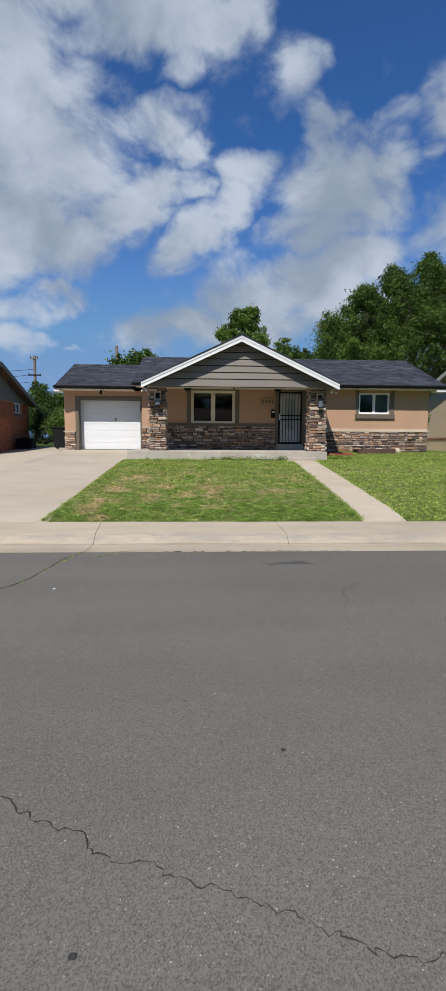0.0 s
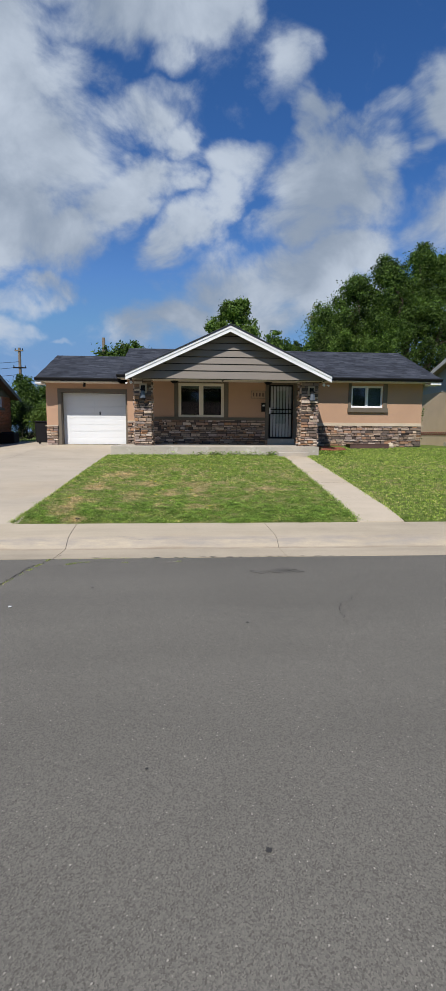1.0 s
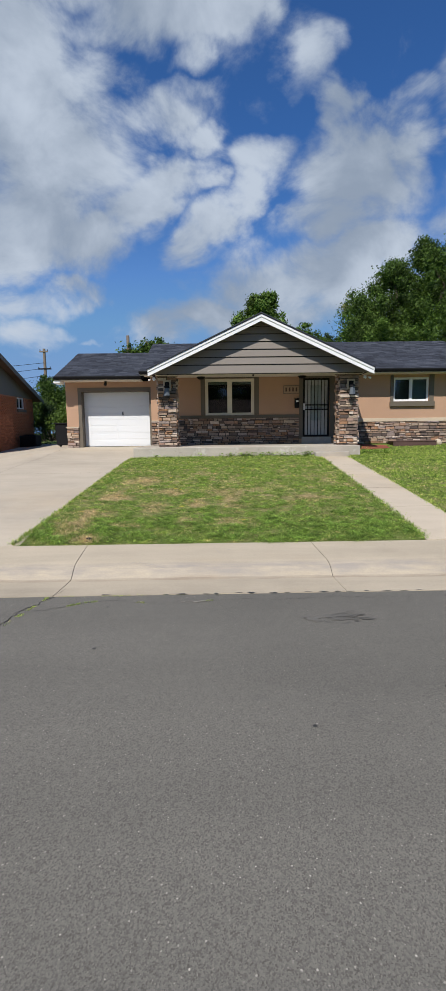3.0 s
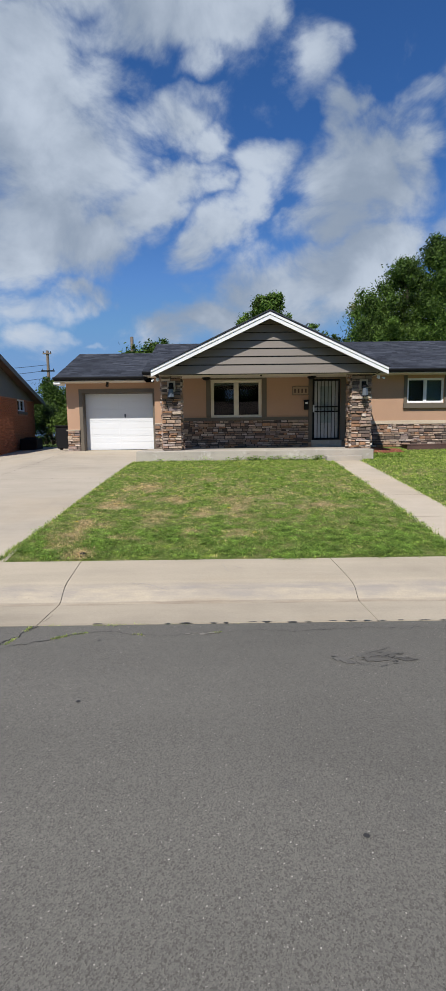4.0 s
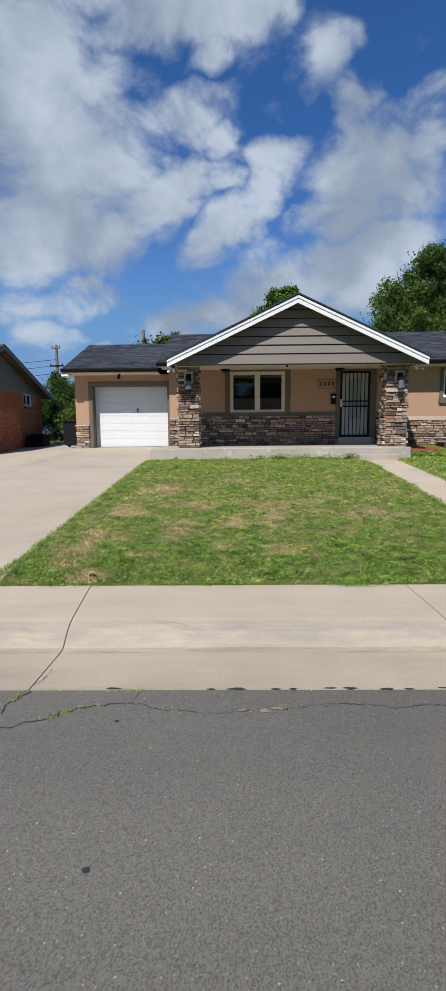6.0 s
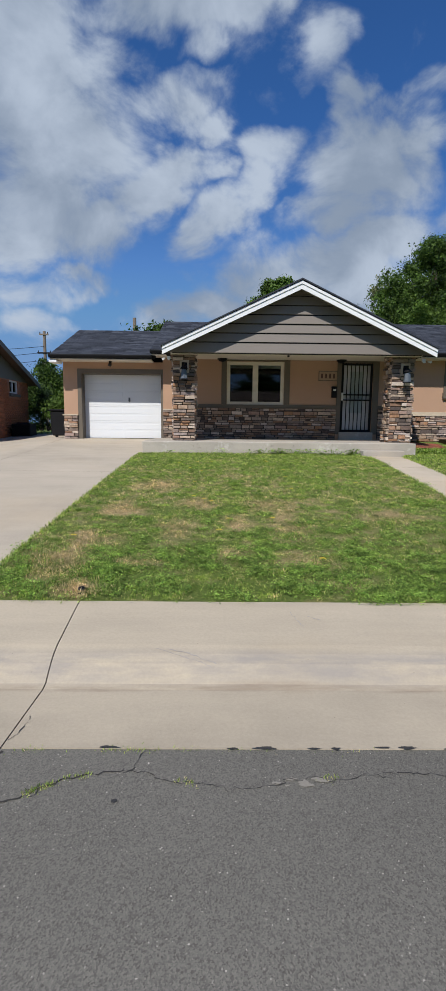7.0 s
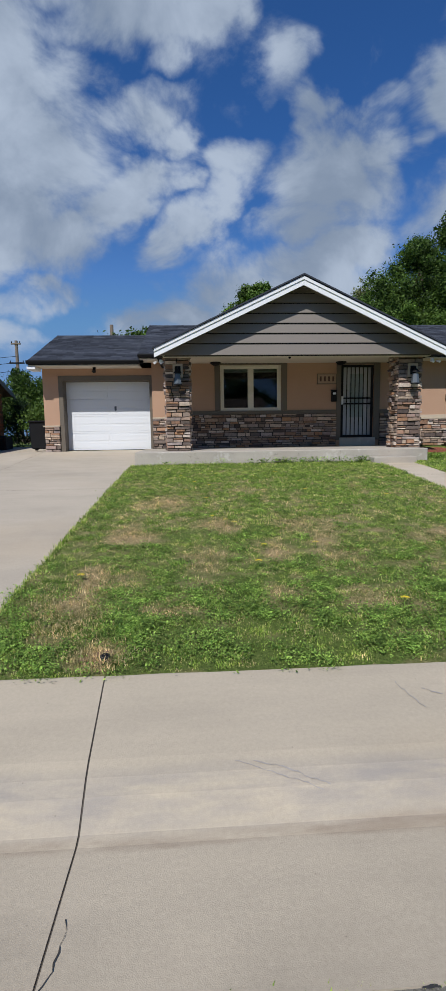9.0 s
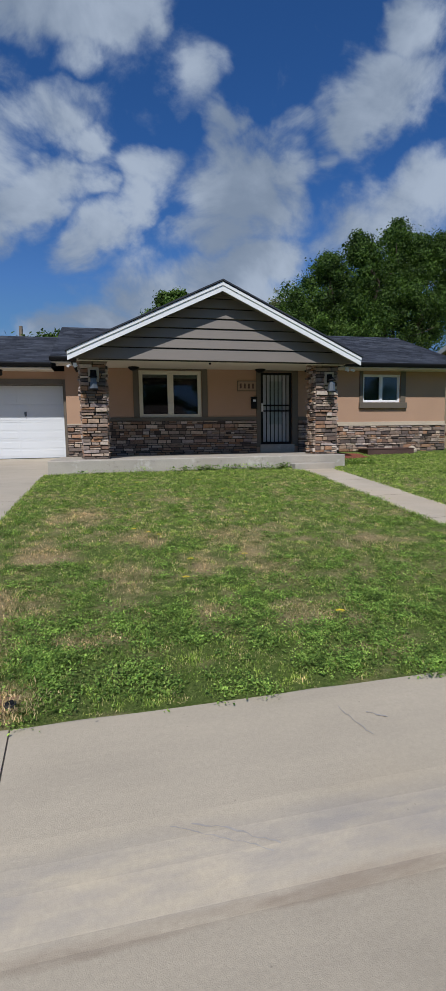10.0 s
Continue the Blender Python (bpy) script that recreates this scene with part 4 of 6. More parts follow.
def lawn_spots(x_of, y0, y1, count, seed, thin=0.75):
    rng = random.Random(seed)
    out = []
    while len(out) < count:
        y = rng.uniform(y0, y1)
        xa, xb = x_of(y)
        x = rng.uniform(xa, xb)
        d = dryness(x, y)
        if rng.random() < thin * max(0.0, d - 0.25) * 1.5:
            continue
        # tufts with thin gaps between them
        c = noise.noise((x * 7, y * 7, 7)) + 0.7 * noise.noise((x * 17, y * 17, 3))
        if c < -0.05 and rng.random() < 0.82:
            continue
        d = max(0.0, min(1.0, d + 0.10 * (y < -5.5 and x < 8.2) + 0.50 * noise.noise((x * 5, y * 5, 9)) + 0.25 * noise.noise((x * 14, y * 14, 19))))
        out.append((x, y, ground_z(y) + lawn_rise(x, y) + 0.016 * max(0.0, c), d))
    return out


def main_x(y):
    v = (y + 11.86) / 8.58
    return 2.17 + 0.09 * v - 0.10 * max(0.0, (-11.2 - y) / 0.68), 7.59 + 0.34 * v


def side_x(y):
    v = (y + 11.86) / 11.4
    return 8.39 + 0.46 * v, 16.5


M_CLOVER = make_leaf("clover_leaf", (0.080, 0.160, 0.027), (0.37, 0.51, 0.105), 9.0)
grass("grass", lawn_spots(main_x, -11.88, -8.8, 135000, 1), 0.028, 0.0042, 1, "short mown grass with dry stalks", 1.45)
grass("grass", lawn_spots(main_x, -8.8, -3.3, 120000, 2), 0.038, 0.0075, 2, "short mown grass near the porch", 1.25)
grass("grass", lawn_spots(side_x, -11.86, -1.0, 190000, 3), 0.040, 0.013, 3, "short mown grass of the side lawn", 1.25)


def ragged_edges():
    """Longer tufts over the paving edges and against the porch."""
    rng = random.Random(9)
    out = []
    for _ in range(9000):
        k = rng.random()
        if k < 0.42:
            y = rng.uniform(-11.86, -3.4)
            x, yy = main_x(y)[0] + rng.gauss(-0.01, 0.022), y
        elif k < 0.60:
            y = rng.uniform(-11.86, -3.7)
            x, yy = main_x(y)[1] + rng.gauss(0.0, 0.025), y
        elif k < 0.72:
            y = rng.uniform(-11.86, -3.4)
            x, yy = side_x(y)[0] + rng.gauss(0.0, 0.025), y
        else:
            x, yy = rng.uniform(2.4, 7.8), -3.29 - abs(rng.gauss(0, 0.035))
        out.append((x, yy, ground_z(yy) + 0.012, 0.15))
    return out


grass("grass", ragged_edges(), 0.055, 0.007, 12, "longer untrimmed grass along paving edges", 0.8)


def broadleaf(name, spots, size, seed, label):
    rng = np.random.default_rng(seed)
    p = np.array(spots)
    n = len(p)
    a = rng.uniform(0, 2 * np.pi, n)
    s = size * rng.uniform(0.5, 1.4, n)
    tilt = rng.normal(0, 0.45, n)
    u = np.stack([np.cos(a), np.sin(a), np.sin(tilt)], 1) * s[:, None]
    w = np.stack([-np.sin(a), np.cos(a), rng.normal(0, 0.35, n)], 1) * (s * 0.62)[:, None]
    c = p[:, :3] + np.stack([0 * a, 0 * a, rng.uniform(0.012, 0.045, n)], 1)
    v = np.stack([c - u * 0.55, c - w * 0.5 - u * 0.05, c - w * 0.35 + u * 0.4, c + u * 0.5, c + w * 0.35 + u * 0.4, c + w * 0.5 - u * 0.05], 1)
    return tagged(mesh_of(name, v, ((0, 1, 2, 3), (0, 3, 4, 5)), n, M_CLOVER, None), label, "weeds", kind="stuff")


def weed_spots():
    rng = random.Random(5)
    out = []
    clumps = []
    for _ in range(1500):
        y = -11.86 + abs(rng.gauss(0, 0.95)) if rng.random() < 0.45 else rng.uniform(-11.5, -5.0)
        xa, xb = main_x(y)
        clumps.append((rng.uniform(xa, xb), y, rng.uniform(0.03, 0.13)))
    for cx, cy, r in clumps:
        if dryness(cx, cy) > 0.44 or noise.noise((cx * 3.1, cy * 3.1, 31.0)) < -0.22:
            continue
        for _ in range(int(185 * (r / 0.1) ** 1.5)):
            x, y = cx + rng.gauss(0, r * 0.6), max(-11.96, cy + rng.gauss(0, r * 0.6))
            out.append((x, y, ground_z(y) + 0.004, 0))
    for _ in range(2600):
        x, y = rng.uniform(2.4, 7.7), -3.31 - abs(rng.gauss(0, 0.05))
        k = noise.noise((x * 2.2, 3, 0))
        if k > 0.0:
            out.append((x, y, ground_z(y) + rng.uniform(0, 0.16) * (0.4 + k), 0))
    return out


broadleaf("clover", weed_spots(), 0.0138, 6, "dark green clover and weeds in the lawn")

M_YELLOW = painted("dandelion_yellow", (0.75, 0.55, 0.02), 0.7)
M_SOIL = painted("bare_soil", (0.27, 0.165, 0.10), 0.95, 50, 0.25, 0.8, 0.02)


def dandelion():
    d = thing("dandelion", (0, 0, 0), "yellow dandelion flower in the lawn", "flower", "dandelions in the lawn")
    bm = bmesh.new()
    tube(bm, (0, 0, 0), (0, 0, 0.075), 0.003, 0.0025, 6)
    part("stem", bm, M_CLOVER, d)
    bm = bmesh.new()
    for k in range(18):
        a = k * 2.4
        r = 0.008 + 0.014 * (k % 3) / 2
        c = Vector((math.cos(a) * r, math.sin(a) * r, 0.078 + 0.006 * (1 - r / 0.03)))
        t = Vector((-math.sin(a), math.cos(a), 0)) * 0.006
        o = Vector((math.cos(a), math.sin(a), 0.25)) * 0.012
        f = [bm.verts.new(q) for q in (c - t, c + t, c + t + o, c - t + o)]
        bm.faces.new(f)
    part("petals", bm, M_YELLOW, d)
    return d


rng = random.Random(77)
spots = [(5.189, -11.225), (4.207, -10.317), (4.324, -9.843), (4.865, -9.803), (2.642, -10.548), (3.999, -8.811), (4.104, -8.933), (3.952, -6.962), (5.388, -7.018)]
spots += [(rng.uniform(3.0, 7.4), rng.uniform(-9.0, -4.5)) for _ in range(14)]
proto = dandelion()
for k, (x, y) in enumerate(spots):
    m = Matrix.Translation((x, y, ground_z(y) + 0.01)) @ Matrix.Rotation(k * 1.3, 4, "Z")
    if k == 0:
        proto.matrix_basis = m
    else:
        copy_thing(proto, m)


# ---------------------------------------------------------------- cracks, repairs and litter of the street
# near-black colour of the thin strips laid as cracks and straight joints
M_CRACK = painted("crack_dark", (0.035, 0.031, 0.027), 0.95, 80, 0.3)
M_TAR = painted("old_tar", (0.034, 0.032, 0.030), 0.7, 50, 0.3, 0.5, 0.01)
M_PATCH = painted("ravelled_asphalt", (0.112, 0.104, 0.089), 0.95, 90, 0.35, 0.9, 0.012)
M_DUST = painted("pale_dust", (0.215, 0.195, 0.16), 0.95, 60, 0.25, 0.4)


def walk_z(y):
    return interp(y, [(-13.52, -1.124), (-12.94, -1.150), (-12.89, -1.140), (-12.78, -1.062), (-12.70, -1.034), (-12.60, -1.018), (-11.90, -0.978)])


def ribbon(name, line, width, seed, material, rise, label, category="crack", zfun=ground_z, jag=0.022, step=0.018):
    """A crooked strip along a line of (x, y), lying on the ground."""
    rng = random.Random(seed)
    pts = []
    for (x0, y0), (x1, y1) in zip(line, line[1:]):
        n = max(1, int(math.hypot(x1 - x0, y1 - y0) / step))
        for k in range(n):
            pts.append((x0 + (x1 - x0) * k / n, y0 + (y1 - y0) * k / n))
    pts.append(line[-1])
    bm = bmesh.new()
    prev = None
    ox = oy = 0.0
    for k, (x, y) in enumerate(pts):
        ox, oy = ox * 0.7 + rng.gauss(0, jag * 0.5), oy * 0.7 + rng.gauss(0, jag * 0.5)
        a = pts[min(k + 1, len(pts) - 1)]
        b = pts[max(k - 1, 0)]
        d = Vector((a[0] - b[0], a[1] - b[1]))
        d = Vector((-d.y, d.x)).normalized() * width * 0.5 * rng.uniform(0.25, 1.4)
        pair = []
        for sgn in (-1, 1):
            px, py = x + ox + d.x * sgn, y + oy + d.y * sgn
            pair.append(bm.verts.new((px, py, zfun(py) + rise)))
        if prev:
            bm.faces.new((prev[0], prev[1], pair[1], pair[0]))
        prev = pair
    return tagged(part(name, bm, material), label, category, kind="structure")


ribbon("road_crack", [(1.0, -16.5), (2.2, -17.3), (3.1, -17.9), (3.872, -18.279), (4.09, -18.455), (4.273, -18.53), (4.341, -18.632), (4.568, -18.666), (4.743, -18.758), (4.926, -18.821),
                      (5.038, -18.881), (5.102, -18.94), (5.237, -18.996), (5.409, -19.05), (6.3, -19.3), (8.0, -19.6)], 0.0052, 1, M_CRACK, 0.004, "long jagged crack across the asphalt")
ribbon("road_crack", [(3.124, -13.53), (3.083, -13.7), (3.03, -13.85), (2.961, -14.14), (2.94, -14.55), (2.896, -14.93), (2.745, -15.4), (2.1, -16.0), (1.0, -16.5)], 0.013, 2, M_CRACK, 0.004, "crack running from the kerb joint")
ribbon("road_crack", [(3.02, -14.02), (3.16, -13.94), (3.289, -13.874), (3.4, -13.8), (3.506, -13.727), (3.669, -13.701), (3.78, -13.683)], 0.007, 3, M_CRACK, 0.0045, "weedy crack beside the gutter")
ribbon("road_crack", [(3.78, -13.683), (3.928, -13.717), (4.128, -13.773), (4.321, -13.804), (4.53, -13.76), (4.68, -13.745), (4.82, -13.688), (5.4, -13.72), (5.9, -13.66), (6.6, -13.71), (7.5, -13.69)], 0.0042, 4, M_CRACK, 0.0045, "thin crack along the gutter")
ribbon("road_crack", [(3.78, -13.683), (3.82, -13.62), (3.846, -13.56), (3.85, -13.53)], 0.003, 5, M_CRACK, 0.0045, "short crack to the kerb")
ribbon("road_crack", [(6.093, -15.912), (6.144, -15.639), (6.181, -15.49), (6.333, -15.34), (6.463, -15.19)], 0.004, 6, M_CRACK, 0.004, "short branching crack in the asphalt")
ribbon("pavement_crack", [(3.174, -13.241), (3.181, -13.305), (3.183, -13.358), (3.173, -13.41), (3.146, -13.461)], 0.004, 7, M_CRACK, 0.0045, "broken corner beside the pavement joint", zfun=walk_z, jag=0.008)
ribbon("driveway_joint", [(-7.0, -6.2), (2.42, -6.2)], 0.006, 8, M_CRACK, 0.008, "straight control joint in the driveway", "joint", jag=0.0)
ribbon("driveway_joint", [(-0.62, -11.8), (-0.62, -0.4)], 0.006, 9, M_CRACK, 0.008, "straight control joint in the driveway", "joint", jag=0.0)
for k, y in enumerate((-10.2, -8.6, -7.0, -5.4)):
    v = (y + 11.85) / 8.23
    ribbon("walkway_joint", [(7.60 + 0.33 * v, y), (8.46 + 0.32 * v, y)], 0.010, 20 + k, M_CRACK, 0.016, "straight joint across the walkway", "joint", jag=0.0)


def blot(name, cx, cy, rx, ry, seed, material, rise, label, category="patch", zfun=ground_z, n=40, rough=0.35):
    bm = bmesh.new()
    mid = bm.verts.new((cx, cy, zfun(cy) + rise))
    ring = []
    for k in range(n):
        a = 2 * math.pi * k / n
        r = 1 + rough * (noise.noise((math.cos(a) * 1.7 + seed, math.sin(a) * 1.7, seed)) + 0.6 * noise.noise((math.cos(a) * 6 + seed, math.sin(a) * 6, seed)))
        x, y = cx + rx * r * math.cos(a), cy + ry * r * math.sin(a)
        ring.append(bm.verts.new((x, y, zfun(y) + rise)))
    for k in range(n):
        bm.faces.new((mid, ring[k], ring[(k + 1) % n]))
    return tagged(part(name, bm, material), label, category, kind="structure")


rng = random.Random(35)
for k in range(4):
    cx, cy = 5.80 + rng.uniform(-0.28, 0.18), -14.27 + rng.uniform(-0.10, 0.10)
    line = [(cx, cy)]
    for _ in range(5):
        line.append((line[-1][0] + rng.uniform(0.02, 0.07), line[-1][1] + rng.uniform(-0.035, 0.035)))
    ribbon("road_crack", line, 0.004, 70 + k, M_CRACK, 0.0095, "crazed crack in worn asphalt", jag=0.016)
rng = random.Random(31)
for k in range(20):
    a = rng.uniform(0, 6.28)
    q = rng.random() ** 0.5
    wide = rng.uniform(0.05, 0.12) if k < 8 else rng.uniform(0.015, 0.035)
    blot("road_pit", 5.80 + 0.30 * q * math.cos(a), -14.27 + 0.11 * q * math.sin(a), wide, wide * rng.uniform(0.35, 0.6), k, M_PATCH, 0.004 + 0.0002 * k, "ravelled pit in the worn asphalt", "pit", n=30, rough=1.0)
for k in range(9):
    blot("dust_spot", 4.578 + rng.gauss(0, 0.07), -13.759 + rng.gauss(0, 0.018), rng.uniform(0.01, 0.04), rng.uniform(0.005, 0.014), 50 + k, M_DUST, 0.0035 + 0.0002 * k, "pale dust heaped in a crack", "dust", n=14, rough=0.8)
for k, (x, y, r) in enumerate(((3.763, -13.871, 0.013), (4.346, -18.974, 0.013), (5.118, -18.054, 0.013), (4.639, -17.587, 0.008), (3.872, -14.828, 0.014), (5.3, -15.876, 0.013))):
    blot("road_spot", x, y, r, r * 0.9, 11 + k, M_TAR, 0.004, "black tar spot on the asphalt")
rng = random.Random(4)
for k in range(16):
    x = 4.3 + k * 0.17 + rng.uniform(-0.05, 0.05)
    blot("tar_crumb", x, -13.522 + rng.uniform(-0.006, 0.006), rng.uniform(0.015, 0.055), rng.uniform(0.004, 0.009), k, M_TAR, 0.012, "black tar crumbs along the gutter edge", "tar", n=18, rough=0.7)
blot("tar_crumb", 3.66, -13.52, 0.045, 0.008, 33, M_TAR, 0.013, "black tar crumbs along the gutter edge", "tar", n=22, rough=0.6)


def crack_weeds():
    rng = random.Random(15)
    out = []
    for (x0, y0), (x1, y1), n in (((3.10, -13.53), (3.02, -14.1), 900), ((3.02, -14.1), (2.85, -15.2), 450), ((3.37, -13.83), (3.48, -13.76), 300), ((3.48, -13.74), (3.62, -13.71), 100),
                                  ((3.90, -13.71), (4.10, -13.765), 180), ((4.58, -13.75), (4.74, -13.72), 90), ((3.20, -13.525), (4.10, -13.525), 500), ((4.15, -13.53), (5.0, -13.53), 90)):
        for _ in range(n):
            k = rng.random()
            x, y = x0 + (x1 - x0) * k + rng.gauss(0, 0.012), y0 + (y1 - y0) * k + rng.gauss(0, 0.012)
            if noise.noise((x * 9, y * 9, 2)) > -0.15:
                out.append((x, y, ground_z(y), rng.choice((0.05, 0.2, 0.55))))
    return out


grass("weeds", crack_weeds(), 0.024, 0.004, 16, "small weeds growing in asphalt cracks", 1.0)

M_SCUFF = painted("tyre_scuff", (0.34, 0.31, 0.275), 0.9, 60, 0.3)

ribbon("tyre_scuff", [(3.869, -12.656), (3.999, -12.693), (4.085, -12.742), (4.185, -12.778)], 0.007, 41, M_SCUFF, 0.004, "thin dark tyre scuff on concrete", "scuff", walk_z, 0.006)
ribbon("tyre_scuff", [(3.785, -12.651), (3.939, -12.717), (4.052, -12.756), (4.151, -12.796)], 0.005, 42, M_SCUFF, 0.004, "thin dark tyre scuff on concrete", "scuff", walk_z, 0.006)
ribbon("tyre_scuff", [(4.754, -12.086), (4.79, -12.211), (4.822, -12.335)], 0.005, 43, M_SCUFF, 0.004, "thin dark tyre scuff on concrete", "scuff", walk_z, 0.008)
ribbon("tyre_scuff", [(4.883, -12.17), (4.976, -12.233)], 0.010, 44, M_SCUFF, 0.004, "thin dark tyre scuff on concrete", "scuff", walk_z, 0.008)

blot("bare_soil", 3.004, -11.734, 0.085, 0.055, 21, M_SOIL, 0.024, "bare soil round a small box in the lawn", "soil", rough=0.9)
rng = random.Random(77)
litter_spots = []
for _ in range(900):
    x, y = rng.gauss(3.02, 0.12), min(-11.5, max(-11.88, rng.gauss(-11.74, 0.08)))
    litter_spots.append((x, y, ground_z(y) + 0.035, 1.0))
for _ in range(1100):
    x, y = rng.gauss(2.75, 0.17), rng.gauss(-11.30, 0.16)
    litter_spots.append((x, y, ground_z(y) + 0.030, 1.0))
grass("straw", litter_spots, 0.050, 0.004, 78, "dry straw lying on bare lawn soil", 1.6)


def water_box():
    m = thing("water_cap", (3.05, -11.745, ground_z(-11.77) + 0.05), "small dark round valve cap in bare soil", "valve cap")
    bm = bmesh.new()
    z = ground_z(-11.77) + 0.04
    tube(bm, (3.05, -11.745, z - 0.08), (3.05, -11.745, z + 0.006), 0.034, 0.032, 16)
    part("body", bm, M_TAR, m)
    bm = bmesh.new()
    tube(bm, (3.05, -11.745, z + 0.0065), (3.05, -11.745, z + 0.012), 0.026, 0.022, 16)
    part("lid", bm, M_BLACK, m)


water_box()

# straw litter over the bare places
rng = random.Random(8)
litter = []
for cx, cy, rx, ry in DRY:
    for _ in range(int(850 * rx * ry / 0.08)):
        x, y = cx + rng.gauss(0, rx * 0.55), cy + rng.gauss(0, ry * 0.55)
        if main_x(y)[0] < x < main_x(y)[1] and y > -11.84:
            litter.append((x, y, ground_z(y) + lawn_rise(x, y) + 0.012, 1.0))
grass("straw", litter[:16000], 0.05, 0.0042, 18, "dry straw litter on worn lawn patches", 2.0)


# ---------------------------------------------------------------- trees and shrubs
def leaves(name, clumps, count, size, seed, material, parent, squash=0.8, shell=0.72, spread=0.36):
    """Leaves in clumps (x, y, z, r), thinning out past each clump's edge."""
    rng = np.random.default_rng(seed)
    c = np.array(clumps)
    pick = rng.choice(len(c), count, p=c[:, 3] ** 2 / (c[:, 3] ** 2).sum())
    d = rng.normal(size=(count, 3))
    d /= np.linalg.norm(d, axis=1)[:, None]
    rad = c[pick, 3] * np.abs(rng.normal(shell, spread, count))
    pos = c[pick, :3] + d * rad[:, None] * [1, 1, squash]
    s = size * rng.uniform(0.55, 1.35, count)
    n = d + rng.normal(0, 0.75, (count, 3))
    n /= np.linalg.norm(n, axis=1)[:, None]
    u = np.cross(n, rng.normal(size=(count, 3)))
    u /= np.linalg.norm(u, axis=1)[:, None]
    w = np.cross(n, u)
    u, w = u * s[:, None], w * (s * 0.5)[:, None]
    v = np.stack([pos - u * 0.5, pos - u * 0.1 - w * 0.5 + n * (s * 0.08)[:, None], pos + u * 0.5, pos - u * 0.1 + w * 0.5 + n * (s * 0.08)[:, None]], 1)
    ob = mesh_of(name, v, ((0, 1, 2), (0, 2, 3)), count, material, None)
    ob.parent = parent
    ob.matrix_parent_inverse = undo(parent)
    return ob


def limb(bm, a, b, r1, r2, rng, bends=4):
    a, b = Vector(a), Vector(b)
    p, r = a, r1
    for k in range(1, bends + 1):
        t = k / bends
        q = a.lerp(b, t) + Vector((rng.gauss(0, 1), rng.gauss(0, 1), rng.gauss(0, 0.5))) * (0.05 * (b - a).length * (1 if k < bends else 0))
        rr = r1 + (r2 - r1) * t
        tube(bm, p, q, r, rr, 7)
        p, r = q, rr
    return p


def tree(at, lobes, count, size, seed, material, label, trunk_r=0.22, clump=(0.5, 1.1), per_lobe=16):
    """lobes: big masses of the crown (x, y, z, half width, half height); filled with small clumps of leaves."""
    rng = random.Random(seed)
    t = thing("tree", at, label, "tree")
    clumps = []
    for x, y, z, rw, rh in lobes:
        for _ in range(per_lobe):
            d = Vector((rng.gauss(0, 1), rng.gauss(0, 1), rng.gauss(0, 1))).normalized() * rng.uniform(0.35, 1.0)
            r = rng.uniform(*clump)
            clumps.append((x + d.x * max(0.1, rw - r * 0.6), y + d.y * max(0.1, rw - r * 0.6), z + d.z * max(0.1, rh - r * 0.5), r))
        for _ in range(per_lobe // 2):
            a = rng.uniform(0, 6.28)
            e = rng.uniform(-0.2, 1.3)
            clumps.append((x + math.cos(a) * math.cos(e) * rw * 0.93, y + math.sin(a) * math.cos(e) * rw * 0.93, z + math.sin(e) * rh * 0.95, rng.uniform(0.3, 0.6) * clump[1] * 0.8))
    bm = bmesh.new()
    base = Vector(at)
    top = Vector((sum(l[0] for l in lobes) / len(lobes), sum(l[1] for l in lobes) / len(lobes), min(l[2] for l in lobes)))
    fork = base.lerp(top, 0.6)
    limb(bm, base - Vector((0, 0, 0.2)), fork, trunk_r, trunk_r * 0.7, rng)
    for x, y, z, rw, rh in lobes:
        end = limb(bm, fork, (x, y, z), trunk_r * 0.5, trunk_r * 0.15, rng)
        for _ in range(4):
            limb(bm, end, end + Vector((rng.gauss(0, rw * 0.3), rng.gauss(0, rw * 0.3), min(rh * 0.6, abs(rng.gauss(0, rh * 0.3))))), trunk_r * 0.13, 0.012, rng, 3)
    part("trunk", bm, M_BARK, t)
    leaves("crown", clumps, count, size, seed, material, t)
    return t


M_LEAF_DEEP = make_leaf("ash_leaf", (0.014, 0.036, 0.007), (0.120, 0.200, 0.034), 0.6)
M_LEAF_LIGHT = make_leaf("fresh_leaf", (0.045, 0.090, 0.016), (0.15, 0.235, 0.042), 0.8)
M_LEAF_DARK = make_leaf("juniper_leaf", (0.012, 0.030, 0.012), (0.035, 0.065, 0.022), 0.8)
M_LEAF_DRY = make_leaf("thin_pale_leaf", (0.13, 0.15, 0.06), (0.26, 0.27, 0.13), 0.8)

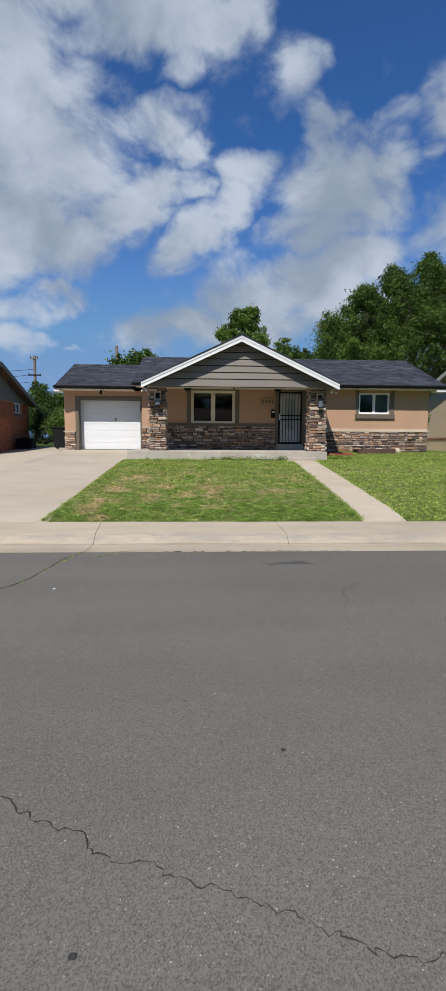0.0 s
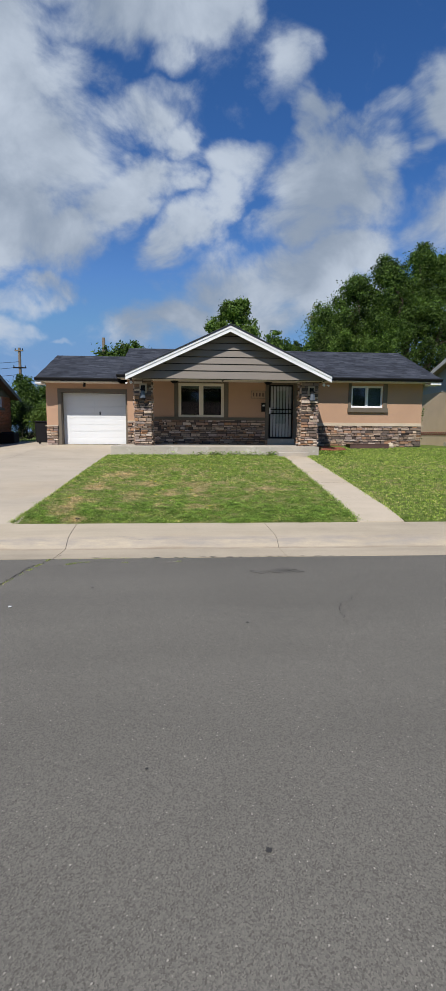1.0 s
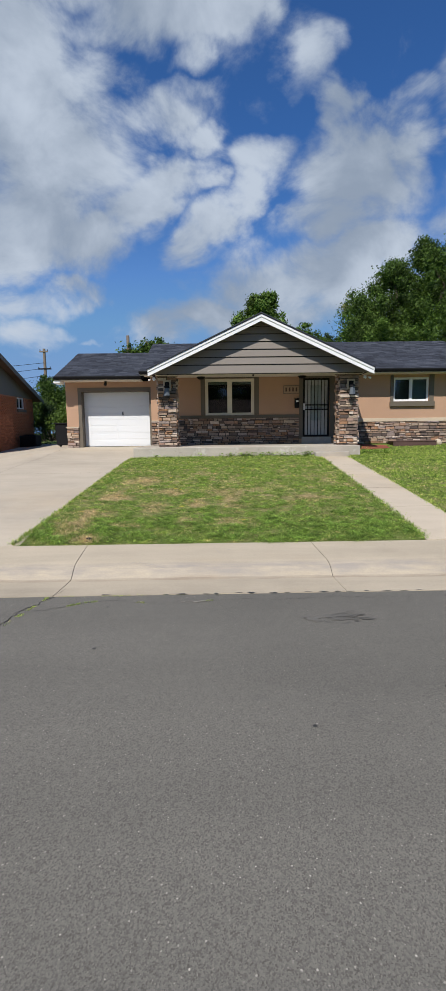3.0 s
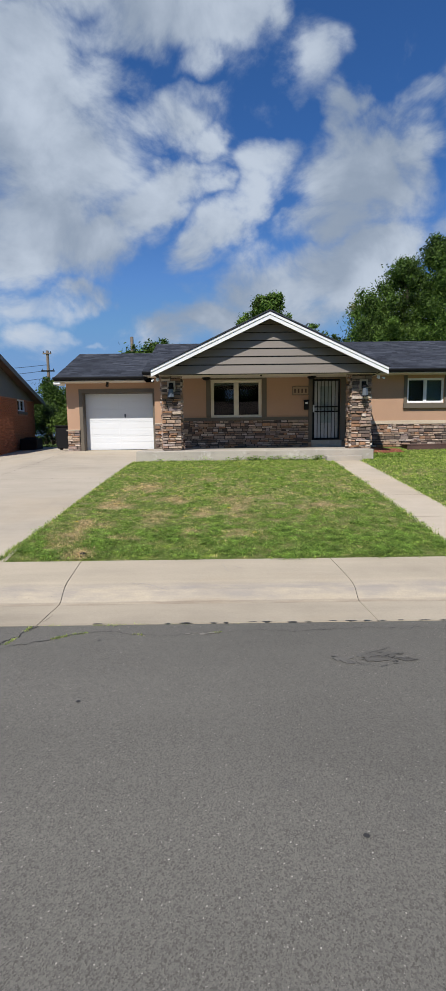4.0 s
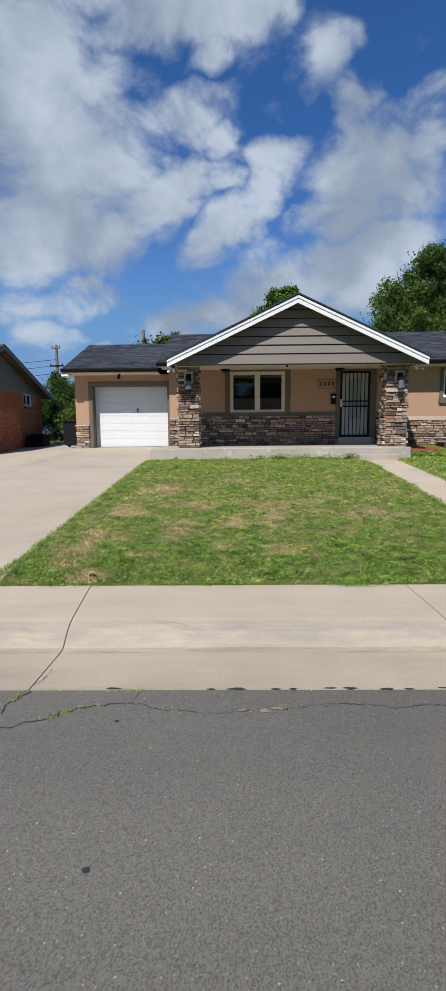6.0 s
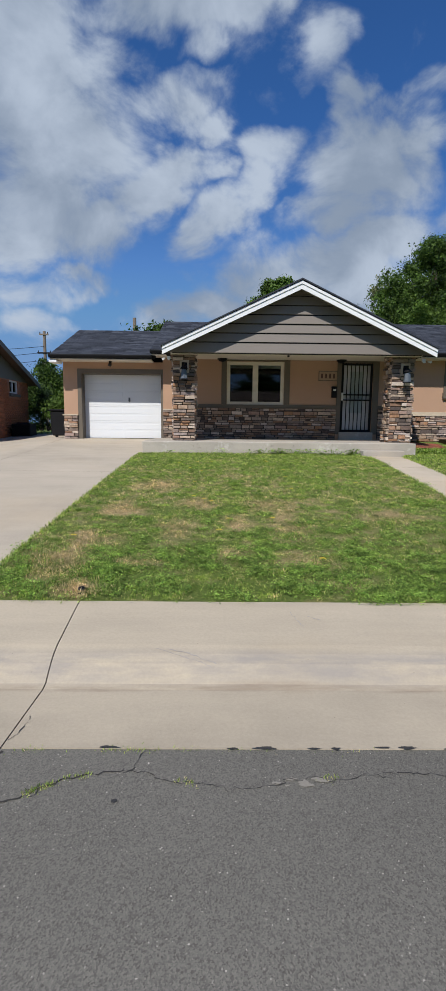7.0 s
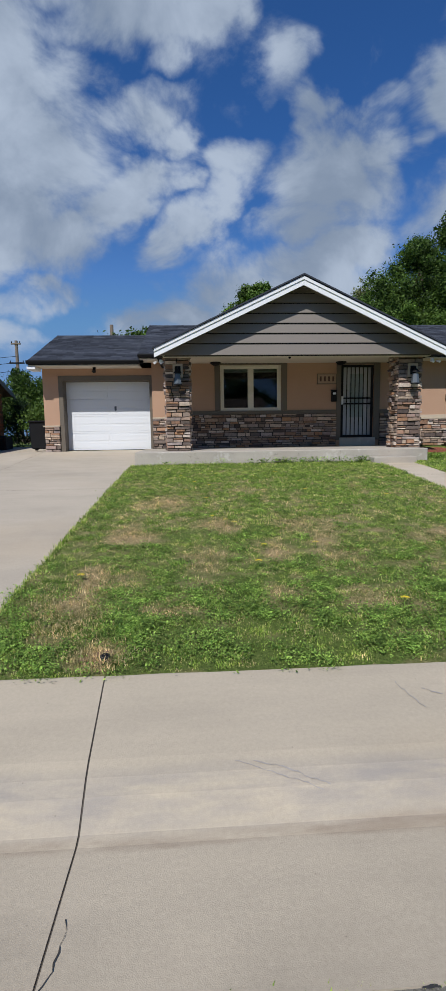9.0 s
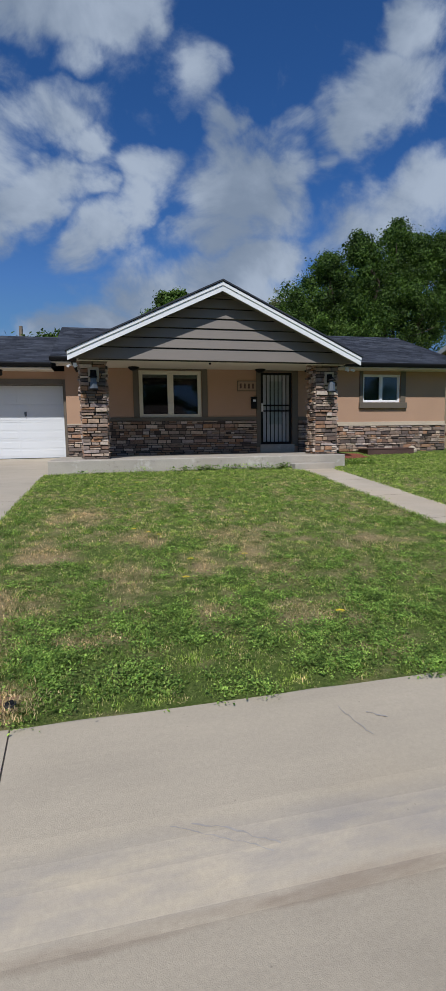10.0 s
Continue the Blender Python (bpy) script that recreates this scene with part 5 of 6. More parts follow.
tree((17.2, 9.6, 0.0), [(12.9, 9.3, 6.5, 1.3, 1.7), (14.3, 9.4, 7.1, 1.7, 1.9), (15.8, 9.6, 7.9, 1.7, 1.9), (17.2, 9.6, 8.4, 1.6, 1.9), (18.6, 9.7, 8.9, 1.6, 2.1), (20.3, 9.6, 8.2, 1.9, 2.1), (22.4, 9.8, 8.3, 2.2, 2.4),
                        (16.3, 9.4, 9.7, 0.55, 0.9), (18.5, 9.6, 10.5, 0.6, 0.9), (19.7, 9.6, 10.0, 0.6, 0.8), (21.3, 9.8, 10.2, 0.7, 0.8), (14.6, 9.5, 8.7, 0.6, 0.7), (16.0, 9.3, 6.5, 2.0, 1.5), (18.2, 9.4, 6.9, 2.1, 1.6), (20.6, 9.5, 6.6, 2.2, 1.6), (13.0, 9.2, 4.8, 1.6, 1.5), (15.2, 9.0, 5.0, 2.1, 1.7),
                        (17.6, 9.0, 5.0, 2.5, 1.9), (20.4, 9.2, 4.5, 2.5, 2.1), (24.6, 10.0, 5.2, 2.4, 2.6)],
     260000, 0.125, 3, M_LEAF_DEEP, "large leafy green tree rising behind the house", 0.34, (0.32, 0.80), 26)
tree((13.8, 8.3, 0.0), [(13.2, 8.2, 5.4, 1.1, 1.3), (14.3, 8.3, 4.8, 1.2, 1.1)], 15000, 0.12, 4, M_LEAF_LIGHT, "lighter green tree before the large one", 0.14, (0.3, 0.6), 16)
tree((9.6, 32.0, 0.2), [(9.6, 32.0, 12.2, 1.6, 1.5), (8.0, 32.0, 11.0, 1.3, 1.2), (11.0, 32.0, 10.8, 1.4, 1.2), (9.5, 32.0, 9.8, 2.6, 1.4), (10.2, 32.0, 13.2, 0.6, 0.8), (8.9, 32.0, 13.0, 0.5, 0.7)], 19000, 0.27, 5, M_LEAF_LIGHT, "green tree top seen above the porch gable", 0.3, (0.4, 0.9), 14)
tree((12.6, 21.0, 0.3), [(11.9, 21.0, 7.5, 1.2, 1.1), (13.2, 21.0, 6.9, 1.5, 1.1)], 8000, 0.22, 7, M_LEAF_DEEP, "distant dark green tree behind the roof", 0.2, (0.35, 0.7), 12)
tree((13.2, 13.0, 0.3), [(13.1, 13.0, 7.8, 0.65, 1.1)], 1300, 0.12, 8, M_LEAF_DRY, "thin pale half-bare tree beside the large tree", 0.1, (0.2, 0.45), 9)
tree((-0.2, 17.0, 0.3), [(-0.9, 17.0, 5.8, 0.9, 0.8), (0.7, 17.0, 6.1, 1.2, 0.8), (-0.1, 17.0, 5.2, 1.6, 0.8)], 6000, 0.22, 9, M_LEAF_DEEP, "distant green tree behind the garage roof", 0.16, (0.35, 0.7), 10)
tree((-6.9, 15.5, 0.2), [(-6.3, 15.5, 2.9, 1.0, 1.5)], 4000, 0.2, 10, M_LEAF_DEEP, "slim green tree beside the utility pole", 0.14, (0.35, 0.6), 14)


def shrub(at, lobes, count, size, seed, material, label, clump=(0.25, 0.5)):
    rng = random.Random(seed)
    t = thing("shrub", at, label, "shrub")
    bm = bmesh.new()
    clumps = []
    for x, y, z, rw, rh in lobes:
        limb(bm, at, (x, y, z), 0.04, 0.012, rng, 3)
        for _ in range(16):
            d = Vector((rng.gauss(0, 1), rng.gauss(0, 1), rng.gauss(0, 1))).normalized() * rng.uniform(0.4, 1.0)
            r = rng.uniform(*clump)
            clumps.append((x + d.x * max(0.05, rw - r * 0.5), y + d.y * max(0.05, rw - r * 0.5), max(0.15, z + d.z * max(0.05, rh - r * 0.5)), r))
    part("stems", bm, M_BARK, t)
    leaves("foliage", clumps, count, size, seed, material, t)


shrub((-4.2, 9.4, 0.1), [(-5.4, 9.6, 1.4, 0.9, 1.4), (-4.6, 9.2, 1.3, 0.9, 1.3), (-3.8, 9.4, 1.5, 0.9, 1.5), (-3.0, 9.2, 1.2, 0.9, 1.2), (-4.4, 9.8, 2.5, 1.0, 0.8), (-3.2, 9.8, 2.6, 0.9, 0.8), (-5.8, 10.0, 2.4, 0.9, 0.8)], 26000, 0.12, 21, M_LEAF_DEEP, "tall green shrub row behind the side yard")
shrub((-2.2, 4.6, 0.1), [(-2.3, 4.6, 1.0, 0.45, 0.5), (-2.0, 4.8, 1.4, 0.4, 0.5), (-1.7, 4.4, 0.7, 0.4, 0.5)], 4500, 0.11, 22, M_LEAF_LIGHT, "leafy green bush beside the garage")
shrub((-3.6, 7.0, 0.1), [(-3.75, 6.9, 0.8, 0.55, 0.9), (-3.7, 7.2, 1.5, 0.5, 0.8), (-3.2, 7.4, 0.7, 0.6, 0.8), (-2.7, 7.0, 0.5, 0.5, 0.6)], 9000, 0.07, 23, M_LEAF_DARK, "dark juniper at the brick house corner", (0.2, 0.4))
shrub((14.9, 1.6, 0.0), [(14.8, 1.7, 1.5, 0.35, 0.45), (15.0, 2.4, 0.3, 0.5, 0.3)], 1600, 0.1, 24, M_LEAF_LIGHT, "small green bush beside the house corner", (0.15, 0.3))


# ---------------------------------------------------------------- utility poles and wires
def utility_pole(x, y, top, arm, label):
    p = thing("utility_pole", (x, y, ground_z(y)), label, "utility pole", "utility poles behind the houses")
    bm = bmesh.new()
    tube(bm, (x, y, -0.2), (x, y, top), 0.15, 0.11, 12)
    part("shaft", bm, M_POLE, p)
    if arm:
        for z, w in ((top - 0.3, 0.35), (top - 1.7, 0.55)):
            part("crossarm", boxes(((x - w, y - 0.16, z), (x + w, y - 0.06, z + 0.11)), bevel=0.01), M_POLE if w < 0.4 else M_BLACK, p)
            for dx in (-w * 0.85, w * 0.85):
                bm = bmesh.new()
                tube(bm, (x + dx, y - 0.11, z + 0.11), (x + dx, y - 0.11, z + 0.24), 0.04, 0.03, 8)
                part("insulator", bm, M_BLACK, p)
    return p


utility_pole(-9.4, 24.0, 7.5, True, "weathered wooden utility pole with crossarms")
utility_pole(-1.38, 18.0, 7.36, False, "dark slim wooden pole behind the garage")
utility_pole(-0.30, 20.0, 7.3, False, "pale wooden pole behind the garage")


def wire(a, b, sag, label):
    bm = bmesh.new()
    a, b = Vector(a), Vector(b)
    n = 14
    pts = [a.lerp(b, k / n) - Vector((0, 0, sag * 4 * (k / n) * (1 - k / n))) for k in range(n + 1)]
    for p, q in zip(pts, pts[1:]):
        tube(bm, p, q, 0.018, 0.018, 5)
    tagged(part("overhead_wire", bm, M_BLACK), label, "wire", "overhead wires")


for z, far in ((6.35, 6.6), (5.9, 5.6), (5.3, 4.9)):
    wire((-9.4, 23.9, z), (-36.0, 20.0, far), 0.9, "thin dark overhead wire from the pole")


# ---------------------------------------------------------------- brick house next door
M_BRICK = make_brick((0.50, 0.185, 0.085))
M_BRICKJOINT = painted("brick_joint", (0.42, 0.19, 0.11), 0.95, 60, 0.2)
M_GREYGABLE = painted("grey_gable_siding", (0.15, 0.145, 0.13), 0.7, 30, 0.08)
M_BROWNROOF = painted("brown_shingle", (0.13, 0.085, 0.065), 0.95, 40, 0.25, 0.5, 0.01)
M_TANWALL = painted("pale_tan_stucco", (0.58, 0.45, 0.31), 0.9, 40, 0.08, 0.3)
M_PALEGABLE = painted("pale_grey_gable", (0.42, 0.42, 0.40), 0.7, 30, 0.06)
M_CREAMROOF = painted("cream_roof_edge", (0.42, 0.36, 0.29), 0.9, 40, 0.15, 0.4)


def next_house(name, wall_x, toward, yc, half, eave_z, ridge_z, base, wall_mat, gable_mat, roof_mat, trim_mat, label, win, far_x):
    """A house whose gable end stands along y at wall_x and faces toward (+1: x grows); it reaches back to far_x."""
    h = thing(name, ((wall_x + far_x) / 2, yc, base), label, "house")
    lo, hi = min(wall_x, far_x), max(wall_x, far_x)
    y0, y1 = yc - half, yc + half
    wy0, wy1, wz0, wz1 = win
    t = 0.2 * toward
    xa, xb = sorted((wall_x, wall_x - t))
    for k, (a, b) in enumerate((((xa, y0, base - 0.7), (xb, wy0, eave_z)), ((xa, wy1, base - 0.7), (xb, y1, eave_z)), ((xa, wy0, base - 0.7), (xb, wy1, wz0)), ((xa, wy0, wz1), (xb, wy1, eave_z)))):
        part("wall", boxes((a, b)), wall_mat, h)
    inner = (lo, hi - 0.2) if toward > 0 else (lo + 0.2, hi)
    part("wall", boxes(((inner[0], y0, base - 0.7), (inner[1], y0 + 0.2, eave_z))), wall_mat, h)
    part("wall", boxes(((inner[0], y1 - 0.2, base - 0.7), (inner[1], y1, eave_z))), wall_mat, h)
    gx0, gx1 = sorted((wall_x - 0.12 * toward, wall_x + 0.012 * toward))
    part("gable_wall", prism(bmesh.new(), [(y0, eave_z + 0.001), (y1, eave_z + 0.001), (yc, ridge_z - 0.06)], "x", gx0, gx1), gable_mat, h, "plain boarded gable")
    over = 0.40
    slope = (ridge_z - eave_z) / half
    rx0, rx1 = sorted((wall_x + over * toward, far_x))
    for sgn in (-1, 1):
        ye, ze = yc + sgn * (half + 0.45), eave_z - slope * 0.45 + 0.06
        bm = prism(bmesh.new(), [(yc, ridge_z + 0.09), (ye, ze + 0.09), (ye, ze), (yc, ridge_z)], "x", rx0, rx1)
        roof = part("roof", bm, roof_mat, h)
        bx0, bx1 = sorted((wall_x + (over + 0.002) * toward, wall_x + (over + 0.03) * toward))
        bm = prism(bmesh.new(), [(yc, ridge_z + 0.07), (ye, ze + 0.07), (ye, ze - 0.13), (yc, ridge_z - 0.13)], "x", bx0, bx1)
        part("rake_board", bm, trim_mat, roof)
    # window in the gable end
    w = part("window", boxes(((xa + 0.05, wy0, wz0), (xb - 0.05, wy0 + 0.06, wz1)), ((xa + 0.05, wy1 - 0.06, wz0), (xb - 0.05, wy1, wz1)), ((xa + 0.05, wy0 + 0.06, wz1 - 0.06), (xb - 0.05, wy1 - 0.06, wz1)),
                             ((xa + 0.05, wy0 + 0.06, wz0), (xb - 0.05, wy1 - 0.06, wz0 + 0.06)), ((xa + 0.06, (wy0 + wy1) / 2 - 0.03, wz0 + 0.06), (xb - 0.06, (wy0 + wy1) / 2 + 0.03, wz1 - 0.06))), M_WHITE, h, "white framed window")
    part("pane", boxes((((xa + xb) / 2 - 0.004, wy0 + 0.05, wz0 + 0.05), ((xa + xb) / 2 + 0.004, wy1 - 0.05, wz1 - 0.05))), M_GLASS, w).visible_shadow = False
    part("blind", boxes(((wall_x - 0.26 * toward - 0.01, wy0 - 0.1, wz0 - 0.1), (wall_x - 0.26 * toward + 0.01, wy1 + 0.1, wz1 + 0.1))), M_CURTAIN, w)
    sx = sorted((wall_x + 0.001 * toward, wall_x + 0.07 * toward))
    part("sill", boxes(((sx[0], wy0 - 0.06, wz0 - 0.14), (sx[1], wy1 + 0.06, wz0 - 0.02)), bevel=0.01), M_TAUPE, w)
    # louvred vent high in the gable
    vx = sorted((wall_x + 0.013 * toward, wall_x + 0.05 * toward))
    vent = part("gable_vent", boxes(((vx[0], yc - 0.2, ridge_z - 0.95), (vx[1], yc + 0.2, ridge_z - 0.45)), bevel=0.008), M_TAUPE, h, "louvred gable vent")
    lx = sorted((wall_x + 0.051 * toward, wall_x + 0.065 * toward))
    for k in range(5):
        part("slat", boxes(((lx[0], yc - 0.17, ridge_z - 0.90 + k * 0.09), (lx[1], yc + 0.17, ridge_z - 0.85 + k * 0.09))), M_TAUPE, vent)
    return h


left_house = next_house("brick_house", -4.4, 1, 2.5, 4.4, 2.2, 3.72, -0.1, M_BRICKJOINT, M_GREYGABLE, M_BROWNROOF, M_GREYGABLE, "red brick house with grey gable and brown roof", (4.95, 5.85, 1.66, 2.19), -14.0)
right_house = next_house("tan_house", 17.5, -1, 3.5, 4.4, 2.6, 4.05, 0.05, M_TANWALL, M_PALEGABLE, M_CREAMROOF, M_PALEGABLE, "pale tan stucco house with light gable", (2.95, 3.70, 1.66, 2.52), 27.0)

# bricks of the wall that faces the driveway
facing = part("brick_facing", boxes(((-4.40, -1.9, -0.75), (-4.396, 4.88, 2.19))), M_BRICKJOINT, left_house)
unit = finish(box(bmesh.new(), (-0.006, -0.1, -0.032), (0.006, 0.1, 0.032)), "brick", M_BRICK)
inv = undo(facing)
count = 0
rest = []
for r in range(38):
    z = -0.4925 + r * 0.0705
    y = 2.0 + (0.105 if r % 2 else 0)
    while y < 6.85:
        clear = not (4.80 < y < 6.00 and 1.48 < z < 2.30)
        if clear and z < 2.16:
            if count < 300 and 2.0 < y < 4.4:
                ob = new("brick", unit)
                ob.parent = facing
                ob.matrix_parent_inverse = inv
                ob.matrix_basis = Matrix.Translation((-4.391, y, z))
                count += 1
            else:
                rest.append((y, z))
        y += 0.21
corner = np.array([(x, y, z) for x in (-4.397, -4.385) for y in (-0.1, 0.1) for z in (-0.032, 0.032)])
walls = corner[None] + np.array([(0, y, z) for y, z in rest])[:, None]
work = mesh_of("brickwork", walls, ((4, 6, 7, 5), (0, 4, 5, 1), (2, 3, 7, 6), (1, 5, 7, 3), (0, 2, 6, 4)), len(rest), M_BRICK, None)
work.parent, work.matrix_parent_inverse = left_house, undo(left_house)
tagged(work, "red brickwork", kind="stuff")

# pierced brick course of the tan house
M_HOLE = painted("dark_red_brick", (0.16, 0.045, 0.03), 0.9)
for r in range(2):
    for k in range(26):
        y = 0.6 + k * 0.24 + (0.12 if r else 0)
        part("inset_brick", boxes(((17.47, y, 0.46 + r * 0.09), (17.499, y + 0.12, 0.52 + r * 0.09))), M_HOLE, right_house)


def ac_unit(x, y, label):
    a = thing("air_conditioner", (x, y, -0.25), label, "air conditioner")
    part("housing", boxes(((x - 0.38, y - 0.38, -0.22), (x + 0.38, y + 0.38, 0.42)), bevel=0.04), M_BLACK, a)
    for k in range(7):
        z = -0.12 + k * 0.07
        part("louvre", boxes(((x - 0.34, y - 0.395, z), (x + 0.34, y - 0.381, z + 0.03))), M_GUTTER, a)
    bm = bmesh.new()
    tube(bm, (x, y, 0.421), (x, y, 0.46), 0.3, 0.28, 20)
    part("fan_guard", bm, M_GUTTER, a)


ac_unit(-3.85, 4.9, "black air conditioner beside the brick wall")


# ---------------------------------------------------------------- things at the house
M_PLASTIC = painted("black_plastic", (0.010, 0.010, 0.011), 0.8, 40, 0.2)
M_STEEL = painted("brushed_grey_metal", (0.10, 0.115, 0.13), 0.4, 40, 0.1)
M_PLAQUE = painted("tan_plaque", (0.36, 0.25, 0.17), 0.8, 40, 0.1)
M_MULCH = painted("red_mulch", (0.24, 0.06, 0.035), 0.95, 40, 0.35, 1.0, 0.03)
M_RUST = painted("rusty_plate", (0.085, 0.045, 0.035), 0.7, 20, 0.25)
M_FENCE = painted("brown_fence_board", (0.26, 0.15, 0.085), 0.85, 20, 0.2)


def trash_bin(x, y):
    z0 = ground_z(y)
    b = thing("trash_bin", (x, y, z0), "black wheeled plastic trash bin beside the garage", "trash bin")
    bm = bmesh.new()
    prism(bm, [(x - 0.24, z0 + 0.06), (x + 0.24, z0 + 0.06), (x + 0.28, z0 + 0.84), (x - 0.28, z0 + 0.84)], "y", y - 0.27, y + 0.27)
    bmesh.ops.bevel(bm, geom=bm.edges[:], offset=0.025, segments=2, affect="EDGES")
    part("body", bm, M_PLASTIC, b)
    part("lid", boxes(((x - 0.30, y - 0.31, z0 + 0.842), (x + 0.30, y + 0.30, z0 + 0.90)), bevel=0.02), M_PLASTIC, b)
    for dx in (-0.24, 0.24):
        bm = bmesh.new()
        tube(bm, (x + dx - 0.03, y + 0.22, z0 + 0.10), (x + dx + 0.03, y + 0.22, z0 + 0.10), 0.10, 0.10, 16)
        part("wheel", bm, M_BLACK, b)
    bm = bmesh.new()
    tube(bm, (x - 0.22, y + 0.33, z0 + 0.82), (x + 0.22, y + 0.33, z0 + 0.82), 0.018, 0.018, 8)
    part("handle", bm, M_PLASTIC, b)


trash_bin(-0.93, 0.55)
fence = thing("fence_gate", (-0.8, 3.0, 0), "brown board side gate behind the garage corner", "fence")
for k in range(4):
    part("board", boxes(((-1.10 + k * 0.13, 3.0, 0.05), (-0.98 + k * 0.13, 3.025, 1.75)), bevel=0.004), M_FENCE, fence)
for z in (0.4, 1.4):
    part("rail", boxes(((-1.12, 3.026, z), (-0.58, 3.06, z + 0.09))), M_FENCE, fence)


def sconce(x, y, z, label):
    """Lantern on a square pale back plate."""
    s = thing("wall_lantern", (x, y, z), label, "wall lantern", "porch lanterns")
    part("back_plate", boxes(((x - 0.12, y - 0.025, z - 0.02), (x + 0.12, y + 0.02, z + 0.30)), bevel=0.006), M_LEDGE, s, "pale square back plate")
    part("bracket", boxes(((x - 0.07, y - 0.05, z + 0.03), (x + 0.07, y - 0.026, z + 0.24)), bevel=0.006), M_BLACK, s)
    bm = bmesh.new()
    tube(bm, (x, y - 0.05, z + 0.19), (x, y - 0.15, z + 0.20), 0.012, 0.012, 8)
    part("arm", bm, M_BLACK, s)
    bm = bmesh.new()
    r = bmesh.ops.create_cone(bm, cap_ends=True, segments=6, radius1=0.10, radius2=0.068, depth=0.23)
    bmesh.ops.translate(bm, vec=(x, y - 0.16, z - 0.07), verts=r["verts"])
    shade = part("glass_shade", bm, M_STEEL, s, "hammered grey glass shade")
    bm = bmesh.new()
    r = bmesh.ops.create_cone(bm, cap_ends=True, segments=6, radius1=0.11, radius2=0.02, depth=0.10)
    bmesh.ops.translate(bm, vec=(x, y - 0.16, z + 0.116), verts=r["verts"])
    part("cap", bm, M_BLACK, s)
    bm = bmesh.new()
    r = bmesh.ops.create_cone(bm, cap_ends=True, segments=6, radius1=0.11, radius2=0.104, depth=0.025)
    bmesh.ops.translate(bm, vec=(x, y - 0.16, z - 0.1985), verts=r["verts"])
    part("rim", bm, M_BLACK, shade)


sconce(3.30, -2.64, 1.80, "dark metal porch lantern on a stone column")
sconce(9.06, -2.64, 1.78, "dark metal porch lantern on a stone column")


def house_number():
    p = thing("number_plaque", (7.52, MY, 1.95), "tan plaque with dark numerals beside the door", "plaque")
    part("board", boxes(((7.25, MY - 0.02, 1.82), (7.79, MY - 0.001, 2.08)), bevel=0.005), M_PLAQUE, p)
    part("rim", boxes(((7.235, MY - 0.03, 1.805), (7.805, MY - 0.001, 1.819)), ((7.235, MY - 0.03, 2.081), (7.805, MY - 0.001, 2.095)),
                      ((7.235, MY - 0.03, 1.819), (7.249, MY - 0.001, 2.081)), ((7.791, MY - 0.03, 1.819), (7.805, MY - 0.001, 2.081))), M_TAUPE, p, "thin taupe rim")
    for k in range(4):
        x = 7.335 + k * 0.122
        part("bar", boxes(((x - 0.027, MY - 0.028, 1.88), (x + 0.027, MY - 0.0205, 2.02)), bevel=0.003), M_RUST, p)


house_number()


def mailbox():
    m = thing("mailbox", (7.72, MY, 1.3), "black metal wall mailbox with a white card", "mailbox")
    part("body", boxes(((7.635, MY - 0.11, 1.30), (7.79, MY - 0.031, 1.60)), bevel=0.012), M_BLACK, m)
    part("lid", boxes(((7.625, MY - 0.125, 1.60), (7.80, MY - 0.031, 1.635)), bevel=0.008), M_BLACK, m)
    part("card", boxes(((7.675, MY - 0.114, 1.50), (7.76, MY - 0.111, 1.56))), M_WHITE, m)


mailbox()


def dome(x, y, z, r, name, label, mat=None):
    d = thing(name, (x, y, z), label, "lamp", "porch ceiling lamps")
    bm = bmesh.new()
    tube(bm, (x, y, z - 0.03), (x, y, z), r, r, 18)
    part("base", bm, M_BLACK, d)
    bm = bmesh.new()
    b = bmesh.ops.create_uvsphere(bm, u_segments=16, v_segments=8, radius=r * 0.85)
    bmesh.ops.scale(bm, vec=(1, 1, 0.5), verts=b["verts"])
    bmesh.ops.translate(bm, vec=(x, y, z - 0.032), verts=b["verts"])
    part("cover", bm, mat or M_BLACK, d)


dome(4.30, MY - 0.22, 2.404, 0.15, "ceiling_lamp", "flat dark round lamp under the porch ceiling")
dome(7.87, MY - 0.20, 2.404, 0.15, "ceiling_lamp", "flat dark round lamp under the porch ceiling")
dome(5.98, -2.76, 2.231, 0.03, "beam_sensor", "tiny dark sensor under the porch beam")


def flood(x, y, z, turn, label):
    """Two small round floodlights on an arm."""
    f = thing("floodlight", (x, y, z), label, "floodlight", "floodlights at the eaves")
    part("plate", boxes(((x - 0.04, y - 0.02, z - 0.04), (x + 0.04, y + 0.02, z + 0.04)), bevel=0.006), M_WHITE, f)
    for dx in (-0.05, 0.10):
        bm = bmesh.new()
        tube(bm, (x + dx * turn, y - 0.02, z - 0.02), (x + dx * turn + 0.04 * turn, y - 0.11, z - 0.05), 0.018, 0.03, 12)
        part("lamp_head", bm, M_WHITE, f)


flood(2.92, -2.90, 2.12, -1, "white twin floodlight under the gable corner")
flood(9.42, -2.90, 2.12, 1, "white twin floodlight under the gable corner")
gl = thing("eave_lamp", (0.95, -0.60, 2.25), "small black lamp under the garage eave", "lamp")
part("plate", boxes(((0.91, -0.66, 2.265), (0.99, -0.58, 2.294)), bevel=0.005), M_BLACK, gl)
bm = bmesh.new()
tube(bm, (0.95, -0.62, 2.265), (0.95, -0.70, 2.17), 0.035, 0.055, 12)
part("lamp_head", bm, M_BLACK, gl)
# small grey plate and grip, set at the grey mark on the door
handle = thing("garage_lock", (1.40, 0.0, 1.18), "small grey plate and grip on the garage door", "lock plate")
